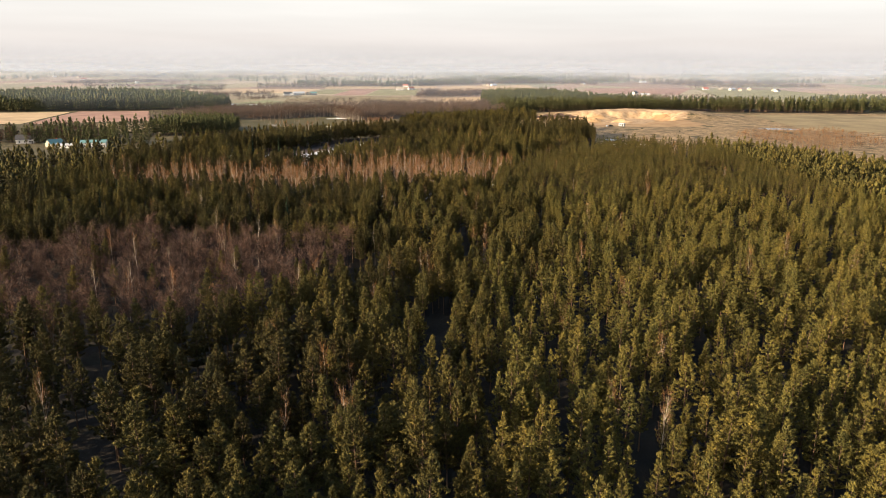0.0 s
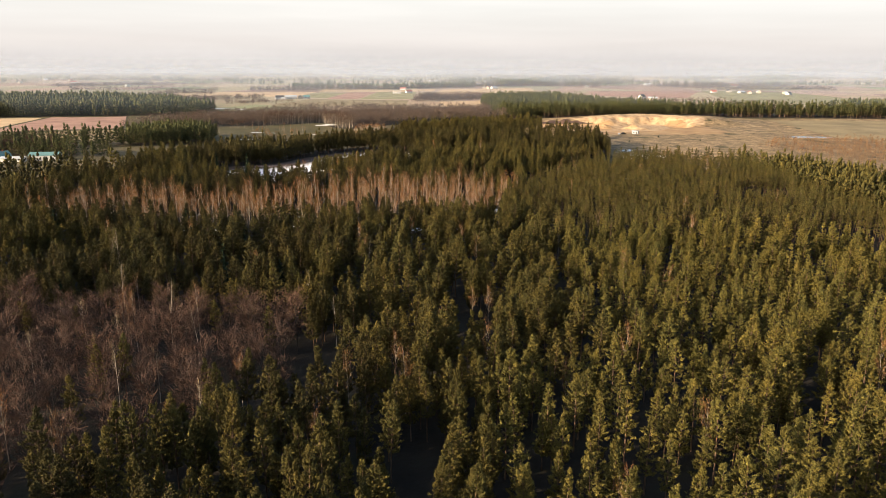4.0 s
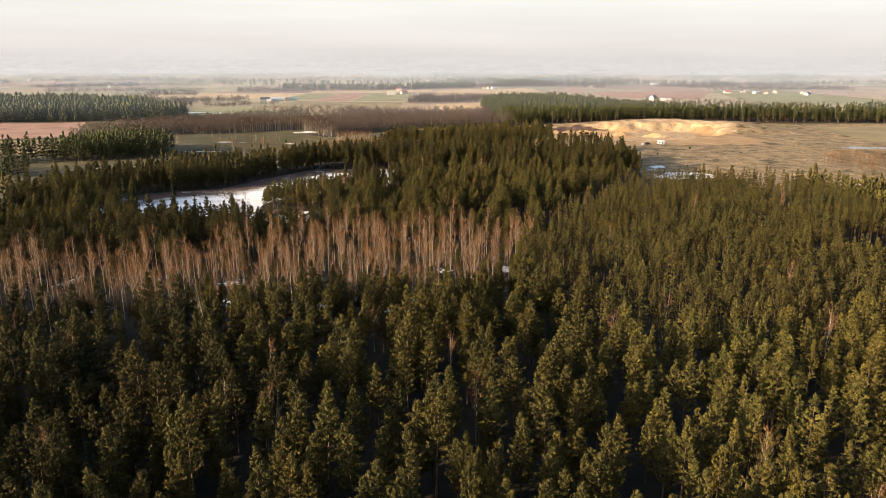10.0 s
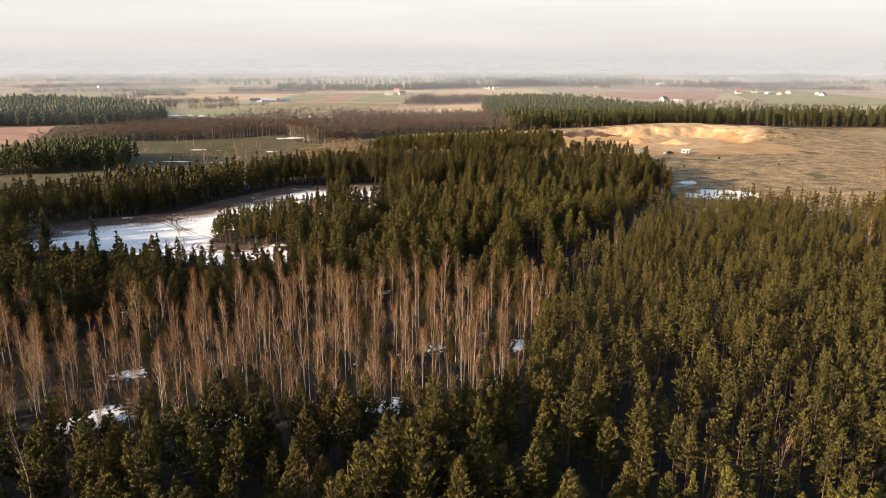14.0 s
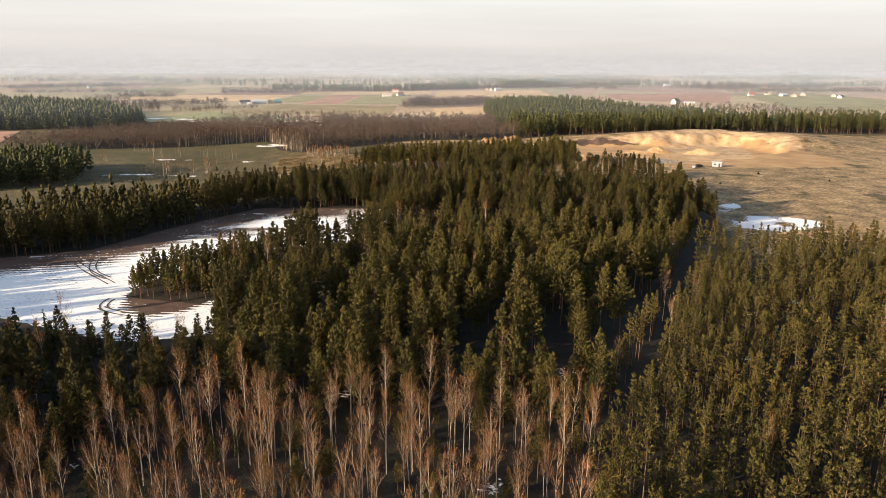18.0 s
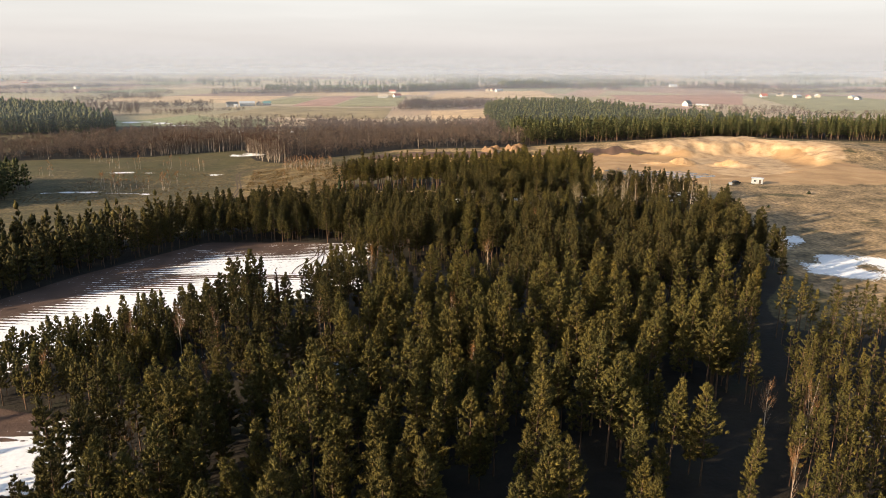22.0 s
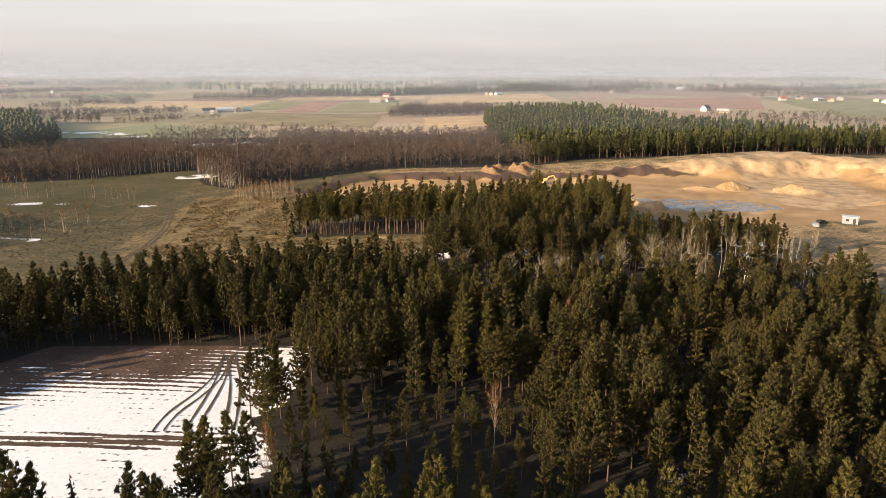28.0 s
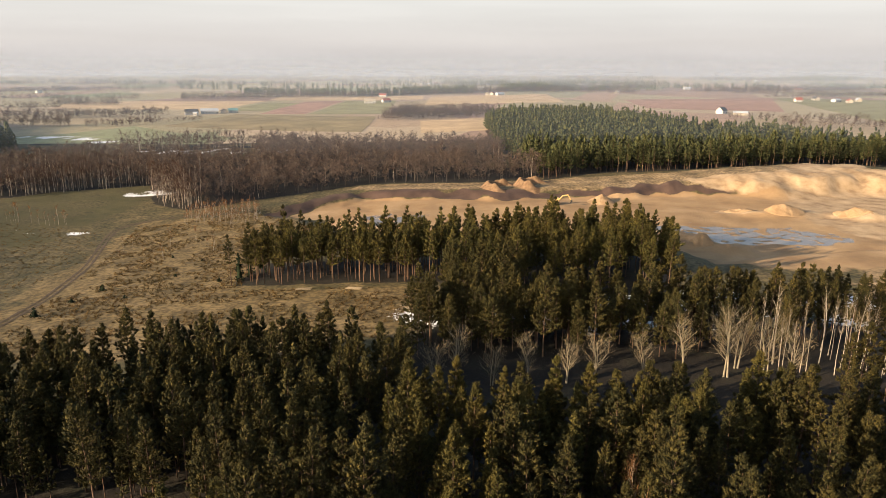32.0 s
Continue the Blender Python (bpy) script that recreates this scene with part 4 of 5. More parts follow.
stand("birch_stand", BIRCHES, bx[~one], by[~one], bs[~one], [BIRCH_BARK, BIRCH_TWIGS], "bare birch stand with rust-brown twigs over snowy ground", rng)
ix, iy = scatter(BIRCH_STAND, 6.6, rng, 0.4)
forest_trees("young_pine", ix, iy, rng.uniform(0.25, 0.62, len(ix)), "young pines growing among bare birches", 0)

# ---- alders ----
ax_, ay_ = scatter(ALDER_PATCH, 5.5, rng, 0.33)
stand("alder_stand", ALDERS, ax_, ay_, np.clip(rng.normal(0.95, 0.16, len(ax_)), 0.6, 1.3), [DARK_ALDER_BARK, WET_ALDER_TWIGS], "leafless brown alder stand in wet ground", rng)
ax_, ay_ = scatter(ALDER_PATCH, 15, rng, 0.4)
forest_trees("forest_pine", ax_, ay_, rng.uniform(0.7, 0.95, len(ax_)), "scattered pines among leafless alders", 0)
wx = np.array([20, 24, 31, 38, 45, 51, 60, 68, 76, 80, 84, 88], float)
wy = np.array([594, 597, 595, 597, 596, 598, 597, 599, 598, 602, 599, 597], float)
plant(tree_kind("willow_tree", WILLOWS, (WILLOW_BARK, WILLOW_TWIGS), "spreading leafless willow with pale sunlit branches", "willow tree", "willows by the clearing"),
      wx, wy, np.array([0.8, 0.85, 0.75, 0.8, 0.75, 0.85, 0.8, 1.05, 1.1, 1.05, 1.1, 0.9]), rng)

# ---- spruces ----
ex = np.concatenate([rng.uniform(-104, -58, 22), rng.uniform(-120, -60, 12), [-38, -36, -34, -8, -3, 60, 66]])
ey = np.concatenate([rng.uniform(399, 407, 22), rng.uniform(392, 402, 12), [668, 672, 676, 690, 688, 694, 690]])
plant(tree_kind("spruce_tree", SPRUCES, (PINE_BARK, SPRUCE), "dark green spruce at the forest edge", "spruce tree", "spruces of the edge"), ex, ey, np.concatenate([rng.uniform(0.42, 0.62, 34), rng.uniform(0.75, 1.0, 7)]), rng)
dx, dy = scatter(MAIN_PINES, 26, rng, 0.4, lambda x, y: (np.abs(x) < 0.66 * y) & (x < -20) & (y > 200) & (y < 420) & ~inside(SNOW_FIELD, x, y) & ~inside(BIRCH_STAND, x, y) & ~inside(ALDER_PATCH, x, y))
stand("spruce_group", SPRUCES, dx, dy, rng.uniform(0.8, 1.15, len(dx)), [PINE_BARK, SPRUCE], "scattered dark spruces among pines", rng)

# ---- woods beyond the meadow and the quarry ----
WOOD_EDGE = [(74, 832), (106, 850), (147, 846), (215, 862), (300, 872), (520, 860)]
wx_, wy_ = scatter(PINE_WOOD, 4.6, rng, keep=lambda x, y: line_gap(WOOD_EDGE, x, y) <= 9)
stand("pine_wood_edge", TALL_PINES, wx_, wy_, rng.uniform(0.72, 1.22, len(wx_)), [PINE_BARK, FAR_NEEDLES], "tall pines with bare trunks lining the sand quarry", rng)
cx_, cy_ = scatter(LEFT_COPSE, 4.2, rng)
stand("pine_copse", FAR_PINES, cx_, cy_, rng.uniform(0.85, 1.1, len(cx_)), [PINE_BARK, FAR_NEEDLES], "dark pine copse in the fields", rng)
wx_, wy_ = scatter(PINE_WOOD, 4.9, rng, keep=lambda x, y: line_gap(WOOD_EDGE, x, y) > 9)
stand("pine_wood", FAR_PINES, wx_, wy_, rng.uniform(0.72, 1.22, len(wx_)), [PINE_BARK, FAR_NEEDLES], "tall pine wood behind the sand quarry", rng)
for nm, poly, lab in (("alder_wood", ALDER_FRONT, "leafless purple-brown alder wood at the meadow edge"), ("alder_wood", ALDER_BACK, "leafless alder wood behind a snowy glade")):
    wx_, wy_ = scatter(poly, 4.9, rng)
    stand(nm, FAR_ALDERS, wx_, wy_, rng.uniform(0.62, 1.14, len(wx_)), [ALDER_BARK, PURPLE_TWIGS], lab, rng)
fx, fy = scatter([(-200, 802), (-133, 834), (-114, 792), (-93, 778), (-90, 788), (-122, 841), (-180, 828)], 3.4, rng)
gx3, gy3 = scatter([(-225, 985), (-120, 1003), (-60, 985), (-60, 992), (-120, 1012), (-225, 1000)], 3.8, rng)
hx, hy = scatter(ALDER_FRONT, 20, rng)
stand("birch_row", FAR_BIRCHES, np.concatenate([fx, gx3, hx]), np.concatenate([fy, gy3, hy]), rng.uniform(0.85, 1.15, len(fx) + len(gx3) + len(hx)), [BIRCH_BARK, ALDER_TWIGS],
      "pale birch trunks along the edge of the alder wood", rng)
tx, ty = scatter([(-86, 752), (-54, 746), (-60, 778), (-90, 776)], 2.4, rng)
for bx2, by2, spread2, n2 in ((-208, 775, 5, 9), (-155, 757, 6, 8), (-156, 690, 5, 8), (-132, 686, 4, 7), (-168, 684, 5, 6), (-212, 719, 6, 8), (-140, 755, 6, 6), (-137, 702, 4, 7), (-182, 752, 8, 8), (-150, 668, 8, 8)):
    stand("birch_clump", FAR_BIRCHES, bx2 + rng.normal(0, spread2, n2), by2 + rng.normal(0, 1.2, n2), rng.uniform(0.3, 0.75, n2), [BIRCH_BARK, BIRCH_TWIGS], "thin birches and scrub along a meadow ditch", rng, "saplings")
ux, uy = scatter([(230, 560), (262, 480), (340, 520), (345, 615), (260, 600)], 3.6, rng)
vx, vy = scatter([(-100, 690), (-50, 700), (-50, 735), (-95, 725)], 11, rng)
stand("birch_saplings", FAR_BIRCHES, np.concatenate([tx, vx]), np.concatenate([ty, vy]), rng.uniform(0.28, 0.5, len(tx) + len(vx)), [BIRCH_BARK, BIRCH_TWIGS],
      "thin leafless birch saplings in dry grass", rng, "saplings")
stand("birch_thicket", FAR_BIRCHES, ux, uy, rng.uniform(0.3, 0.55, len(ux)), [ALDER_BARK, BIRCH_TWIGS], "reddish-brown thicket of leafless saplings in dry heath", rng, "saplings")

# ---- farmland: parcels seen one by one ----
PLOUGH = plain("plough_soil", (0.34, 0.195, 0.14), 0.95, 0.25, 0.05)
STUBBLE = plain("stubble", (0.50, 0.345, 0.195), 0.95, 0.25, 0.03)
WINTER_CORN = plain("winter_corn", (0.245, 0.215, 0.105), 0.95, 0.25, 0.03)
PASTURE = plain("pasture", (0.26, 0.195, 0.10), 0.95, 0.3, 0.03)


def parcel(corners, mat, label, lift=0.25):
    """A field laid over the land, cut into strips so that it follows the rise of the ground."""
    (ax2, ay2), (bx2, by2), (cx2, cy2), (dx2, dy2) = corners
    n = 14
    u, w = np.meshgrid(np.linspace(0, 1, n), np.linspace(0, 1, n))
    x = (1 - w) * ((1 - u) * ax2 + u * bx2) + w * ((1 - u) * dx2 + u * cx2)
    y = (1 - w) * ((1 - u) * ay2 + u * by2) + w * ((1 - u) * dy2 + u * cy2)
    z = terrain(x.ravel(), y.ravel()) + lift
    q = (np.arange(n - 1)[:, None] * n + np.arange(n - 1)[None]).ravel()
    me = mesh_from("field", np.stack([x.ravel(), y.ravel(), z], 1), np.stack([q, q + 1, q + n + 1, q + n], 1), [mat], flat=False)
    tagged(new("field", me), label, "field", kind="structure")


parcel([(-294, 1454), (-225, 1447), (-222, 1664), (-281, 1672)], WINTER_CORN, "pale green winter corn field")
parcel([(-222, 1395), (-160, 1385), (-160, 1740), (-222, 1700)], PLOUGH, "ploughed reddish-brown field")
parcel([(-155, 1380), (-55, 1374), (-63, 1712), (-155, 1745)], WINTER_CORN, "pale green winter corn field")
parcel([(-272, 1200), (-55, 1120), (-61, 1326), (-249, 1393)], PASTURE, "olive-brown pasture with drainage lines")
parcel([(-560, 1500), (-300, 1480), (-300, 1740), (-620, 1700)], STUBBLE, "straw-coloured stubble field")
parcel([(-300, 1760), (-20, 1760), (-20, 1900), (-320, 1980)], STUBBLE, "straw-coloured stubble field")
parcel([(0, 1108), (62, 1118), (70, 1280), (-5, 1246)], STUBBLE, "orange-brown stubble field")
parcel([(470, 1180), (760, 1240), (800, 1700), (630, 1790)], WINTER_CORN, "broad pale green winter corn field")
parcel([(300, 1440), (455, 1370), (625, 1780), (330, 1690)], PLOUGH, "pinkish ploughed field")
parcel([(-10, 1560), (216, 1602), (230, 1930), (-6, 1861)], STUBBLE, "straw-coloured stubble field")
parcel([(-430, 716), (-320, 760), (-390, 925), (-470, 900)], PLOUGH, "ploughed reddish-brown field")
parcel([(-640, 690), (-436, 716), (-474, 890), (-680, 840)], STUBBLE, "straw-coloured stubble field")
parcel([(-330, 640), (-275, 640), (-300, 745), (-390, 712)], PASTURE, "dry olive pasture")
parcel([(330, 640), (560, 560), (600, 820), (360, 830)], PASTURE, "dry olive-brown pasture beside the quarry")

# ---- far woods, hedges and belts ----
TINY_PINES = [pine_shape(rng, h, w, 4, 4, 1.0, 0, 1.0, bare=0.16, sides=3, core=0.85) for h, w in ((15, 3.0), (13, 3.4), (16, 2.8), (14, 3.6))]
TINY_BARE = [bare_shape(rng, h, w, 1, 4, 44, 1.8, 0.36, 0.6, bare=0.10, round_top=0.25, fork=0, sides=3, thick=0.010) for h, w in ((12, 3.8), (10, 4.2), (13, 3.6), (9, 3.6))]
BIG_WOOD = [(-720, 880), (-549, 890), (-440, 930), (-312, 952), (-300, 1000), (-341, 1040), (-430, 1180), (-560, 1250), (-720, 1250)]
x, y = scatter(BIG_WOOD, 6.0, rng)
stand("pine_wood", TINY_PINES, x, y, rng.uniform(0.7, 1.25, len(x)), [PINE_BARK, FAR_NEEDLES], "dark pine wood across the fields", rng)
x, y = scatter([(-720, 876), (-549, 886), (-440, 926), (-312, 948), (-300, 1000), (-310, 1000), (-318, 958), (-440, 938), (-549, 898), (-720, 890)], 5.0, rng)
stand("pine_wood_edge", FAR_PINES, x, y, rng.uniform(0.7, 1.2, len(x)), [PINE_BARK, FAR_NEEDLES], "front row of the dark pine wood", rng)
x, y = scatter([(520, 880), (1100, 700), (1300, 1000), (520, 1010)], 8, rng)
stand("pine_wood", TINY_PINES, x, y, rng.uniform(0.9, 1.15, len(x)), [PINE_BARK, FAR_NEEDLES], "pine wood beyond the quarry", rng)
x, y = scatter([(-52, 1262), (64, 1283), (95, 1400), (0, 1400), (-50, 1330)], 5.5, rng)
stand("alder_wood", TINY_BARE, x, y, rng.uniform(0.8, 1.1, len(x)), [ALDER_BARK, ALDER_TWIGS], "leafless brown wood among fields", rng)


def belt(line, wide, step, kind, size=1.0, label="leafless tree belt between fields"):
    (x1, y1), (x2, y2) = line
    n = max(3, int(math.hypot(x2 - x1, y2 - y1) * wide / (step * step)))
    u = rng.uniform(0, 1, n)
    lx, ly = y2 - y1, x1 - x2
    r = math.hypot(lx, ly)
    o = rng.normal(0, wide / 3, n)
    x, y = x1 + u * (x2 - x1) + o * lx / r, y1 + u * (y2 - y1) + o * ly / r
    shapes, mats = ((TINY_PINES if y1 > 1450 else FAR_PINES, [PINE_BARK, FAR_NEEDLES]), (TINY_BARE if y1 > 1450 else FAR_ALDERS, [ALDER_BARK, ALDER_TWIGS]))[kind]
    stand("tree_belt", shapes, x, y, size * rng.uniform(0.7, 1.15, n), mats, label, rng)


for line, wide, step, kind, size in (
        (((-473, 1800), (7, 1981)), 46, 6.5, 1, 1.0), (((-160, 1935), (80, 2030)), 30, 7, 0, 1.0), (((7, 1981), (327, 2158)), 50, 7, 1, 1.0), (((160, 2100), (330, 2190)), 40, 7, 0, 1.1), (((327, 2158), (586, 2400)), 50, 7.5, 1, 1.0),
        (((-599, 1592), (-498, 1606)), 30, 6, 1, 1.0), (((-614, 1482), (-545, 1512)), 22, 6, 1, 0.9), (((-439, 1189), (-371, 1207)), 16, 5, 1, 0.95), (((-349, 1197), (-289, 1226)), 12, 5, 1, 0.7), (((593, 2079), (1078, 2246)), 46, 7, 1, 1.0),
        (((-1057, 1991), (-900, 2244)), 60, 8, 1, 1.0), (((620, 1790), (1030, 1940)), 26, 7, 1, 0.9), (((-430, 2050), (-180, 2000)), 40, 9, 0, 0.9), (((-900, 1760), (-555, 1800)), 30, 8, 1, 1.0), 
        (((-600, 1300), (-340, 1345)), 22, 6, 1, 0.9), (((-340, 1228), (-260, 1290)), 14, 5, 1, 0.5), (((-400, 1330), (-330, 1370)), 12, 6, 1, 1.0), (((-40, 1320), (-10, 1345)), 16, 5, 1, 1.2),
        (((330, 1240), (460, 1190)), 14, 7, 1, 0.8), (((350, 1150), (520, 1120)), 20, 7, 1, 0.7), (((120, 2050), (430, 1990)), 60, 10, 1, 1.0), (((640, 2000), (1000, 1850)), 40, 9, 1, 1.0),
        (((-420, 520), (-262, 560)), 40, 7, 1, 1.0), (((-345, 535), (-225, 528)), 16, 5, 0, 0.85), (((-330, 570), (-262, 600)), 26, 7, 0, 1.0), (((-380, 690), (-300, 660)), 8, 5, 1, 0.5)):
    belt(line, wide, step * 0.74, kind, size)
for i in range(110):
    yy = 2150 + 2500 * (i / 110) ** 0.9 + rng.uniform(-90, 90)
    xx = rng.uniform(-0.75, 0.75) * yy
    ln = rng.uniform(120, 620)
    belt(((xx - ln / 2, yy + rng.uniform(-30, 30)), (xx + ln / 2, yy + rng.uniform(-30, 30))), rng.uniform(25, 70), 10.5 + yy / 700, int(rng.uniform() < 0.45), rng.uniform(0.75, 1.1), "distant belt of trees between fields")

# ---- houses ----
WHITE_WALL = plain("white_render", (0.50, 0.47, 0.43), 0.8, 0.06, 0.6)
BEIGE_WALL = plain("beige_render", (0.40, 0.34, 0.26), 0.8, 0.1, 0.6)
DARK_ROOF = plain("dark_roof", (0.07, 0.065, 0.065), 0.7, 0.2, 0.8)
RED_ROOF = plain("red_tile_roof", (0.30, 0.10, 0.07), 0.7, 0.2, 0.8)
TEAL_ROOF = plain("teal_metal_roof", (0.13, 0.24, 0.23), 0.45, 0.12, 0.8)
GREY_ROOF = plain("grey_metal_roof", (0.45, 0.46, 0.47), 0.4, 0.1, 0.8)
DARK_WOOD = plain("dark_boards", (0.06, 0.045, 0.035), 0.8, 0.2, 1.5)
PANE = plain("window_pane", (0.03, 0.035, 0.04), 0.08, 0.1, 0.5)


def box(bm, x0, y0, z0, x1, y1, z1, bevel=0.0):
    r = bmesh.ops.create_cube(bm, size=1.0, matrix=Matrix.Translation(((x0 + x1) / 2, (y0 + y1) / 2, (z0 + z1) / 2)) @ Matrix.Diagonal((x1 - x0, y1 - y0, z1 - z0, 1)))
    if bevel:
        bmesh.ops.bevel(bm, geom=list({e for v in r["verts"] for e in v.link_edges}), offset=bevel, segments=2, affect="EDGES")
    return bm


def house(x, y, turn3, w, l, h, rise, wall_mat, roof_mat, label, chimney=True, windows=3, name="house", category="house"):
    """A gabled house: walls, two-sided roof with eaves, windows, a door and a chimney."""
    base = tagged(new(name), label, category)
    base.matrix_basis = pose(x, y, high(x, y) - 0.1, 0, 0, turn3)
    bm = bmesh.new()
    v = [bm.verts.new(p) for p in ((-l / 2, -w / 2, 0), (l / 2, -w / 2, 0), (l / 2, w / 2, 0), (-l / 2, w / 2, 0), (-l / 2, -w / 2, h), (l / 2, -w / 2, h), (l / 2, w / 2, h), (-l / 2, w / 2, h),
                                   (-l / 2, 0, h + rise), (l / 2, 0, h + rise))]
    for f in ((0, 1, 5, 4), (2, 3, 7, 6), (1, 2, 6, 9, 5), (3, 0, 4, 8, 7)):
        bm.faces.new([v[i] for i in f])
    part("wall", bm, wall_mat, base)
    bm = bmesh.new()
    o, k = 0.4, rise / (w / 2)
    prof = [(-w / 2 - o, h - o * k), (0, h + rise), (w / 2 + o, h - o * k), (w / 2 + o, h - o * k + 0.18), (0, h + rise + 0.2), (-w / 2 - o, h - o * k + 0.18)]
    rings = [[bm.verts.new((xx, yy, zz)) for yy, zz in prof] for xx in (-l / 2 - o, l / 2 + o)]
    for i in range(6):
        j = (i + 1) % 6
        bm.faces.new((rings[0][i], rings[0][j], rings[1][j], rings[1][i]))
    for r in rings:
        bm.faces.new((r[0], r[1], r[4], r[5]))
        bm.faces.new((r[1], r[2], r[3], r[4]))
    roof = part("roof", bm, roof_mat, base)
    if chimney:
        part("chimney", box(bmesh.new(), l * 0.15, -0.3, h + rise * 0.6, l * 0.15 + 0.6, 0.3, h + rise + 0.9), RED_ROOF, roof)
    for i in range(windows):
        c = -l / 2 + l * (i + 0.7) / (windows + 0.4)
        for side in (-1, 1):
            ob = part("window", box(bmesh.new(), c - 0.5, side * w / 2 - 0.04, 0.95, c + 0.5, side * w / 2 + 0.04, 2.1), PANE, base)
            part("sill", box(bmesh.new(), c - 0.6, side * w / 2 - 0.12, 0.87, c + 0.6, side * w / 2 + 0.12, 0.94), GREY_ROOF, ob)
    part("door", box(bmesh.new(), l / 2 - 1.5, -w / 2 - 0.05, 0, l / 2 - 0.6, -w / 2 + 0.03, 2.05), DARK_WOOD, base)
    return base


house(-306, 1382, 25, 9, 16, 3.6, 3.6, WHITE_WALL, DARK_ROOF, "white farmhouse with a dark gabled roof")
house(-288, 1398, 20, 10, 22, 4.2, 2.6, WHITE_WALL, GREY_ROOF, "long white farm barn with a grey roof", False, 5)
house(-272, 1408, 110, 8, 14, 3.2, 3.0, BEIGE_WALL, DARK_ROOF, "beige farm shed with a dark roof", False, 2)
house(-262, 1416, 15, 8, 12, 3.6, 2.6, WHITE_WALL, TEAL_ROOF, "small white farm building", True, 2)
house(-296, 1368, 0, 5, 5, 3.5, 1.0, WHITE_WALL, GREY_ROOF, "small pale silo house", False, 1)
house(-103, 1650, 10, 10, 18, 4.0, 4.0, WHITE_WALL, BEIGE_WALL, "white farmhouse with a pale roof")
house(-78, 1672, 30, 9, 14, 3.8, 3.4, WHITE_WALL, RED_ROOF, "white farmhouse with a red roof")
house(361, 1336, 40, 9, 11, 4.0, 4.0, WHITE_WALL, DARK_ROOF, "white gabled house beside bare trees")
house(372, 1306, -20, 7, 16, 2.8, 2.0, BEIGE_WALL, GREY_ROOF, "low beige shed beside the house", False, 3)
house(-256, 507, 12, 8, 17, 3.6, 1.6, WHITE_WALL, TEAL_ROOF, "long white house with a teal metal roof", False, 4)
house(-284, 505, 60, 7, 10, 3.0, 2.8, BEIGE_WALL, TEAL_ROOF, "beige cottage with a teal roof", True, 2)
house(-272, 499, 5, 5, 14, 2.4, 0.8, WHITE_WALL, GREY_ROOF, "low white garage row", False, 3)
house(-320, 530, 20, 8, 12, 3.4, 3.0, WHITE_WALL, DARK_ROOF, "white cottage among bare trees")
for k, (hx2, hy2) in enumerate(((606, 1640), (618, 1662), (660, 1690), (668, 1640), (676, 1615), (712, 1652), (735, 1560), (752, 1610), (119, 1905), (132, 1890), (108, 1912), (-25, 2805), (-10, 2815), (-52, 2790))):
    house(hx2, hy2, float(rng.uniform(0, 90)), 8, rng.uniform(9, 18), 3.4, rng.uniform(2.0, 3.6), BEIGE_WALL if k % 3 else WHITE_WALL, (RED_ROOF, GREY_ROOF, DARK_ROOF, GREY_ROOF)[k % 4], "distant village house with pale walls", True, 3)
for k in range(26):
    hy2 = 1900 + 2300 * (k / 26)
    hx2 = float(rng.uniform(-0.62, 0.62) * hy2)
    house(hx2, hy2, float(rng.uniform(0, 180)), 9, float(rng.uniform(11, 20)), 3.6, 3.2, (WHITE_WALL, BEIGE_WALL)[k % 2], (RED_ROOF, GREY_ROOF, BEIGE_WALL)[k % 3], "distant white farmhouse in the fields", False, 3)

# ---- quarry: heaps and cut banks ----
m, nt, b = material("quarry_sand")
n1, n2 = noise_node(nt, 0.35, 6.0), noise_node(nt, 2.4, 5.0)
col = ramp(nt, n1, (0.28, (0.27, 0.165, 0.083)), (0.5, (0.37, 0.235, 0.122)), (0.72, (0.46, 0.31, 0.17)))
nt.links.new(mix(nt, remap(nt, n2, 0.4, 0.7, 0.0, 0.35), col, (0.30, 0.175, 0.085)), b.inputs["Base Color"])
b.inputs["Roughness"].default_value = 0.95
bump(nt, b, n2, 0.7, 0.4)
SAND = m
SPOIL = plain("dug_spoil", (0.21, 0.125, 0.066), 0.95, 0.45, 0.5, 0.0, 0.3)


def heap(x, y, half, shape, label, cells=44, mat=SAND):
    """A heap of sand as a fine grid of heights over the pit floor."""
    u = np.linspace(-half, half, cells)
    U, W = [a.ravel() for a in np.meshgrid(u, u)]
    z = shape(U, W) + np.array([0.45 * noise.noise(Vector((a / 2.4 + x, c / 2.4, y))) + 0.2 * noise.noise(Vector((a / 0.9, c / 0.9 + x, y))) for a, c in zip(U, W)]) * smooth(0, 0.8, shape(U, W))
    z = np.where(shape(U, W) > 0.01, z, -0.4)
    q = (np.arange(cells - 1)[:, None] * cells + np.arange(cells - 1)[None]).ravel()
    floor_z = terrain(U + x, W + y)
    me = mesh_from("sand_mound", np.stack([U, W, z + floor_z - high(x, y)], 1), np.stack([q, q + 1, q + cells + 1, q + cells], 1), [mat], flat=False)
    ob = tagged(new("sand_mound", me), label, "sand heap", "sand heaps of the quarry")
    ob.matrix_basis = pose(x, y, high(x, y), 0, 0, 0)


def crescent(radius, tall):
    """A crescent of spoil: a wall round the far and the western side, gentle outside and cut steeply inside."""
    def shape(U, W):
        r, a = np.hypot(U, W), np.degrees(np.arctan2(W, U)) % 360
        d = r - radius * (1 + 0.10 * np.sin(np.radians(a) * 3))
        wall = np.where(d < 0, smooth(-1.6, 0.1, d), smooth(4.8, 0.2, d))
        return tall * wall * smooth(40, 90, a) * smooth(275, 225, a) * (0.86 + 0.14 * np.sin(np.radians(a) * 5))
    return shape


